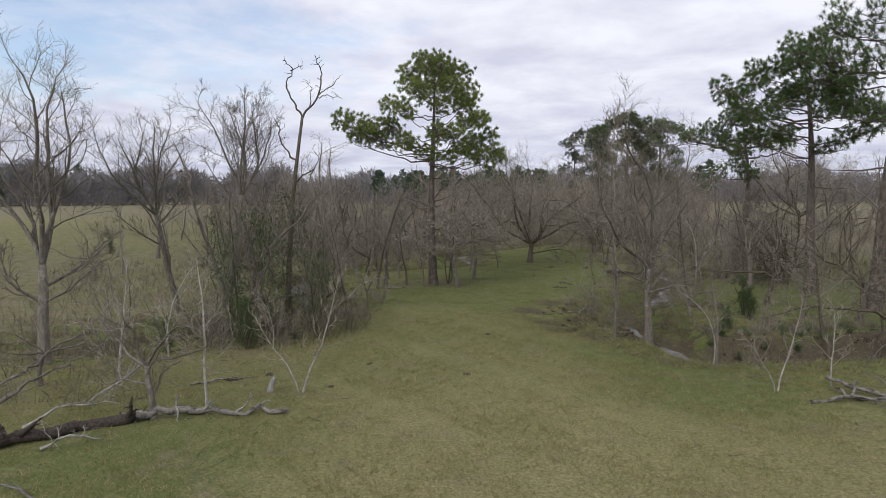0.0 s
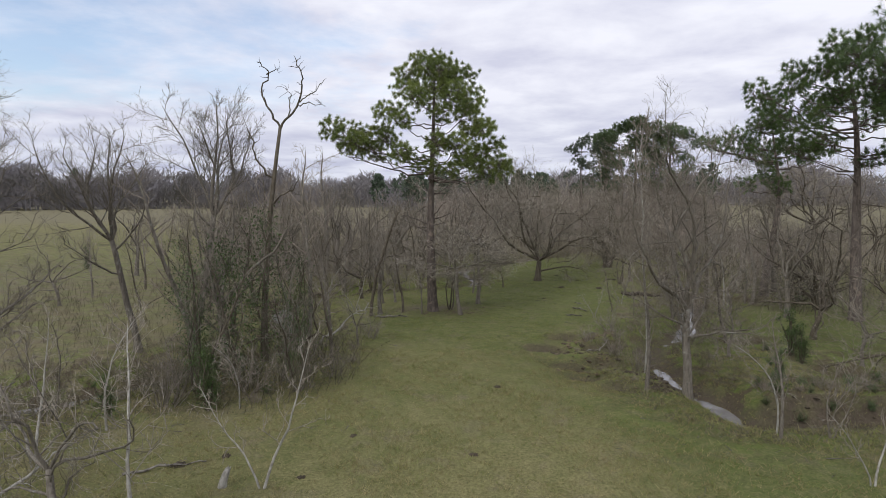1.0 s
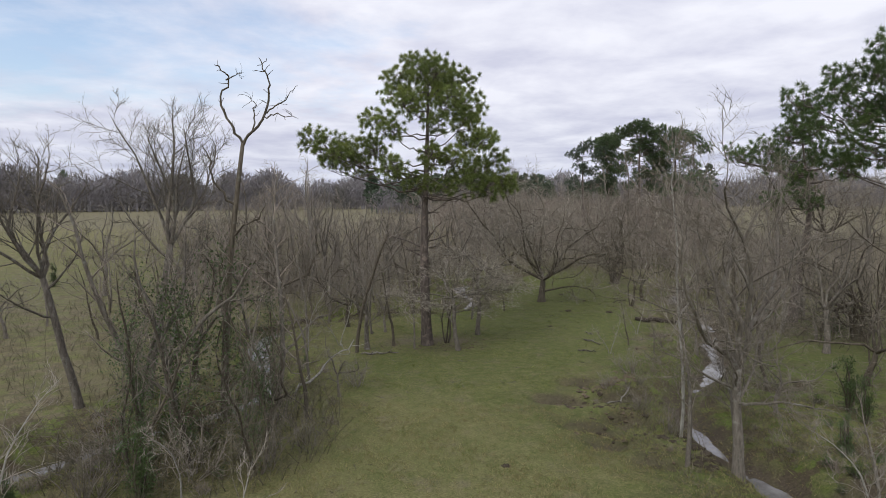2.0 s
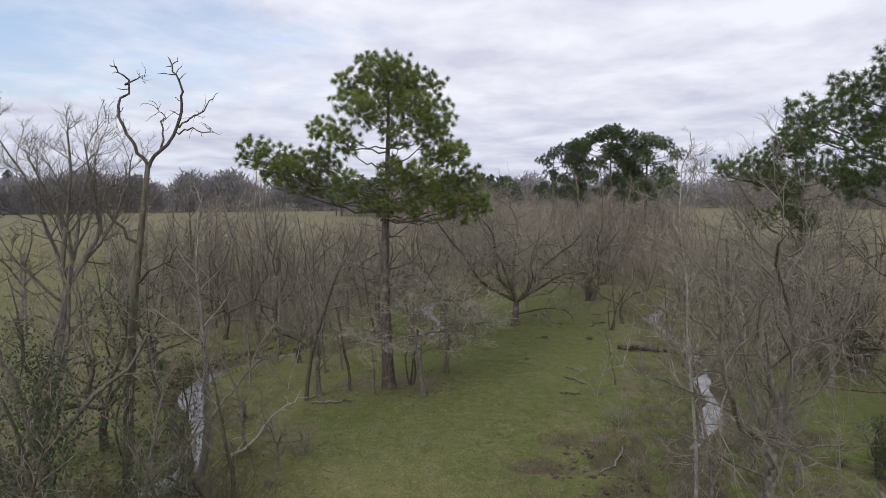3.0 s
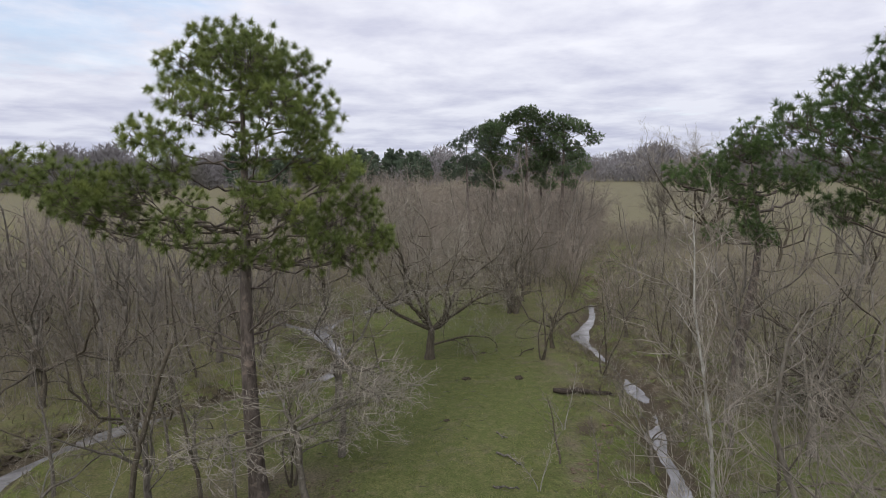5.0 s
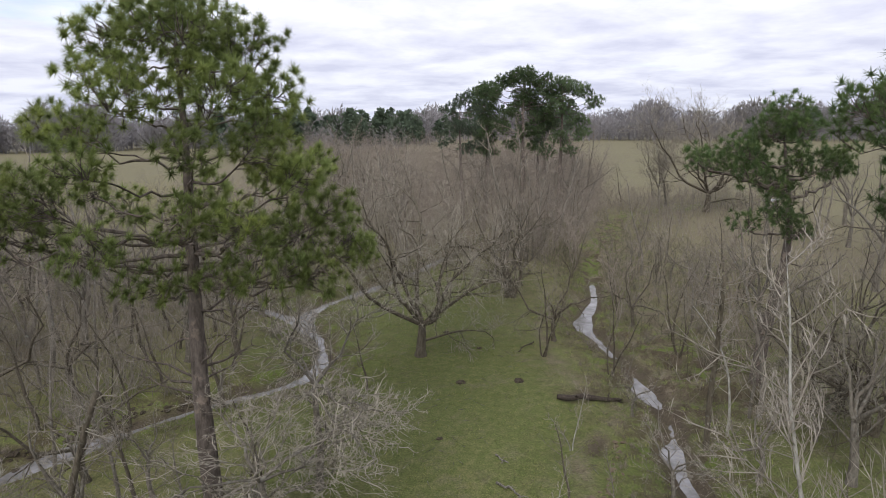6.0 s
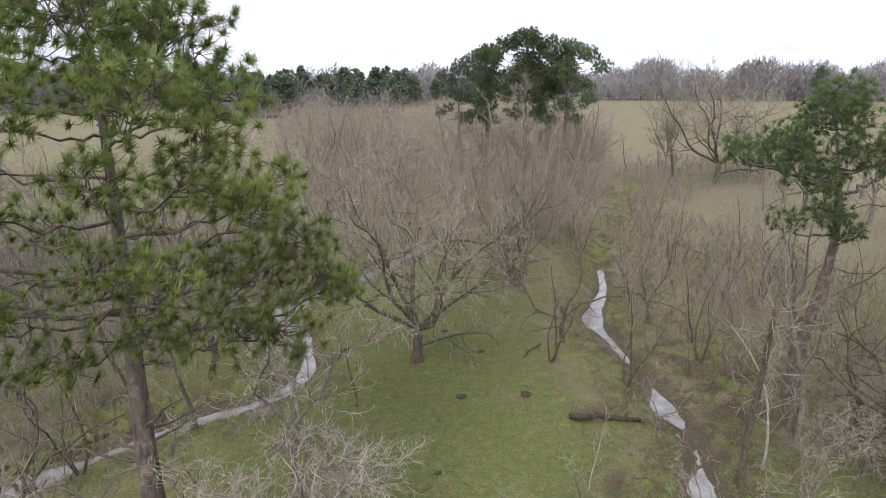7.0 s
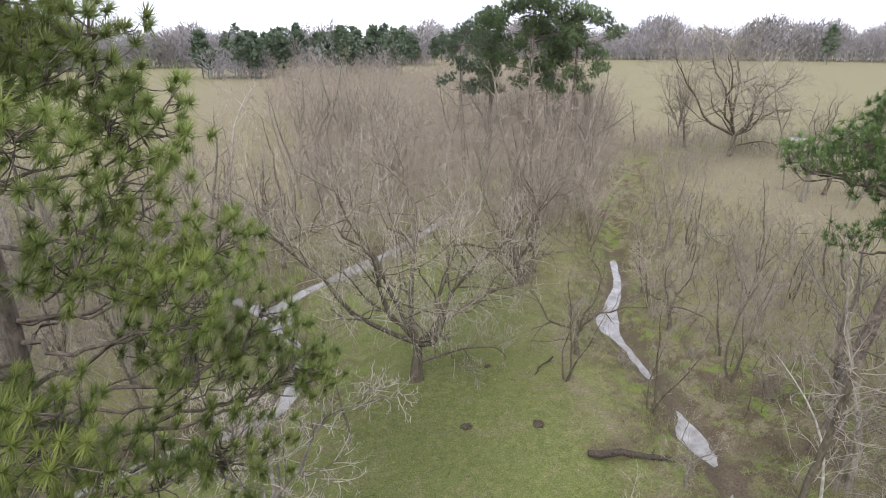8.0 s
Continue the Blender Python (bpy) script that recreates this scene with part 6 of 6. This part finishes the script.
def clods(seed, runs, material, label):
    """Broken lumps of earth and turf along an eroded bank; runs: start, end, spread, count, size."""
    rng = random.Random(seed)
    bm = bmesh.new()
    bmesh.ops.create_icosphere(bm, subdivisions=1, radius=1.0)
    ball = [v.co.copy() for v in bm.verts]
    tris = [[v.index for v in f.verts] for f in bm.faces]
    bm.free()
    verts, faces = [], []
    for (x0, y0), (x1, y1), spread, count, size in runs:
        for k in range(count):
            s = rng.random()
            x, y = x0 + (x1 - x0) * s + rng.gauss(0, spread), y0 + (y1 - y0) * s + rng.gauss(0, spread)
            w, tall, turn = size * rng.uniform(0.4, 1.5), size * rng.uniform(0.2, 0.55), Matrix.Rotation(rng.uniform(0, 6.3), 3, "Z")
            foot = Vector((x, y, ground_z(x, y) - tall * 0.25))
            base = len(verts)
            for p in ball:
                q = turn @ Vector((p.x * w, p.y * w * 0.7, p.z * tall))
                verts.append(foot + q * (1 + rng.uniform(-0.3, 0.3)))
            faces += [[base + i for i in f] for f in tris]
    me = mesh_of("earth_clods", verts, faces)
    me.materials.append(material)
    return tagged(new("earth_clods", me), label, "earth", kind="stuff")


clods(141, [((13.2, 27.4), (17.2, 27.3), 0.2, 40, 0.12), ((17.2, 27.3), (23.0, 28.6), 0.2, 40, 0.12), ((9.8, 29.6), (10.4, 33.6), 0.3, 40, 0.2), ((5.6, 36.8), (9.8, 35.2), 0.4, 30, 0.16), ((6.4, 34.7), (9.4, 32.0), 0.4, 30, 0.16), ((7.0, 38.6), (10.6, 37.6), 0.4, 24, 0.16), ((-11.0, 39.0), (-12.0, 43.6), 0.3, 46, 0.2), ((-12.0, 43.6), (-14.0, 48.2), 0.3, 46, 0.2), ((-14.0, 48.2), (-14.3, 51.6), 0.3, 46, 0.2), ((-14.3, 51.6), (-12.6, 55.0), 0.3, 46, 0.2), ((-12.6, 55.0), (-8.6, 58.0), 0.3, 46, 0.2), ((-8.6, 58.0), (-3.6, 60.6), 0.3, 46, 0.2)], EARTH, "dark crumbling earth of the eroded creek bank")
clods(142, [((5.4, 36.9), (9.8, 35.4), 0.5, 26, 0.13), ((6.2, 33.9), (9.4, 31.4), 0.5, 22, 0.13), ((7.0, 38.0), (11.0, 40.4), 0.3, 50, 0.18), ((12.6, 44.6), (17.0, 50.2), 0.35, 40, 0.14)], LITTER, "brown broken turf and clods along the eroded bank")
clods(143, [((-3.8, 46.2), (3.0, 46.4), 0.7, 120, 0.1)], LITTER, "reddish needle and leaf litter heaped under the pine")

heap = mound(5, 0.42)
for x, y, s, turn in ((11.0, 57.6, 1.2, 0), (14.3, 57.0, 1.1, 50), (1.0, 22.9, 0.55, 0), (-8.3, 22.2, 0.8, 20), (-7.1, 22.9, 0.6, 90), (-4.3, 21.5, 0.5, 10), (2.4, 29.6, 0.6, 10), (-3.2, 24.6, 0.5, 40), (12.2, 66.0, 0.8, 0), (8.4, 52.0, 0.6, 0), (13.6, 62.5, 0.7, 20)):
    put(heap, x, y, s, turn, group="dark heaps on the grass")


# ---- grass ----
def grass_field(name, seed, count, area, low, high, material, label, keep=None, width=0.012):
    """Loose tufts of grass blades, thicker where the noise is high."""
    rng = np.random.default_rng(seed)
    x, y = rng.uniform(area[0], area[1], count), rng.uniform(area[2], area[3], count)
    ok = (wave(x, y, 0.8, 7.0) + 0.5 * wave(x, y, 2.6, 2.0) + rng.normal(0, 0.5, count)) > 0.0
    if keep is not None:
        ok &= keep(x, y)
    x, y = x[ok], y[ok]
    z = relief(x, y)
    verts, faces = [], []
    for i in range(len(x)):
        h = rng.uniform(low, high)
        for k in range(3):
            a = rng.uniform(0, 6.283)
            b = len(verts)
            cx, cy = x[i] + rng.normal(0, 0.06), y[i] + rng.normal(0, 0.06)
            ux, uy = math.cos(a) * width, math.sin(a) * width
            lx, ly = rng.normal(0, 1.1) * h, rng.normal(0, 1.1) * h
            verts += [(cx - ux, cy - uy, z[i] - 0.02), (cx + ux, cy + uy, z[i] - 0.02), (cx + lx, cy + ly, z[i] + h)]
            faces.append((b, b + 1, b + 2))
    me = mesh_of(name, verts, faces)
    me.materials.append(material)
    return tagged(new(name, me), label, "grass", kind="stuff")


grass_field("dry_grass", 21, 52000, (-16, 18, 6, 36), 0.05, 0.13, DRY_GRASS, "short dry tan grass of the near pasture")
grass_field("green_grass", 22, 30000, (-14, 18, 8, 40), 0.04, 0.1, FRESH_GRASS, "short green winter grass of the near pasture")
grass_field("green_grass", 23, 30000, (-6, 20, 38, 78), 0.03, 0.08, FRESH_GRASS, "short green grass of the clearing", keep=lambda x, y: np.abs(x - (4 + 0.17 * (y - 40))) < 10, width=0.02)
grass_field("bank_grass", 24, 90000, (-24, 36, 20, 90), 0.12, 0.36, WEEDS, "long dead grass hanging over the creek banks", keep=lambda x, y: (creek_distance(x, y) > 1.0) & (creek_distance(x, y) < 3.6) & (np.hypot(x - 11.6, y - 27.6) > 2.4), width=0.014)
grass_field("green_grass", 25, 60000, (-24, 36, 20, 80), 0.06, 0.2, FRESH_GRASS, "fresh green grass along the creek banks", keep=lambda x, y: (creek_distance(x, y) > 0.9) & (creek_distance(x, y) < 4.0) & ~((x > 13) & (y > 26.4) & (y < 28.4 + 0.12 * (x - 13))), width=0.014)


def twig_litter(seed, count, area, keep, label):
    """Short dead sticks strewn over the ground."""
    rng = random.Random(seed)
    wood = Limbs()
    for k in range(count):
        x, y = rng.uniform(area[0], area[1]), rng.uniform(area[2], area[3])
        if not keep(x, y):
            continue
        a, ln = rng.uniform(0, 6.3), rng.uniform(0.15, 0.8) * rng.uniform(0.5, 1.4)
        p = Vector((x, y, ground_z(x, y) + 0.015))
        q = p + Vector((math.cos(a) * ln, math.sin(a) * ln, 0))
        q.z = ground_z(q.x, q.y) + rng.uniform(0.01, 0.08)
        wood.spike(p, q, rng.uniform(0.008, 0.02))
    me = wood.mesh("stick_litter", DEADWOOD)
    return tagged(new("stick_litter", me), label, "sticks", kind="stuff")


twig_litter(131, 900, (-14, 22, 14, 78), lambda x, y: abs(x - (4 + 0.17 * (y - 40))) > 4 or y > 38, "small dead sticks strewn over the grass")
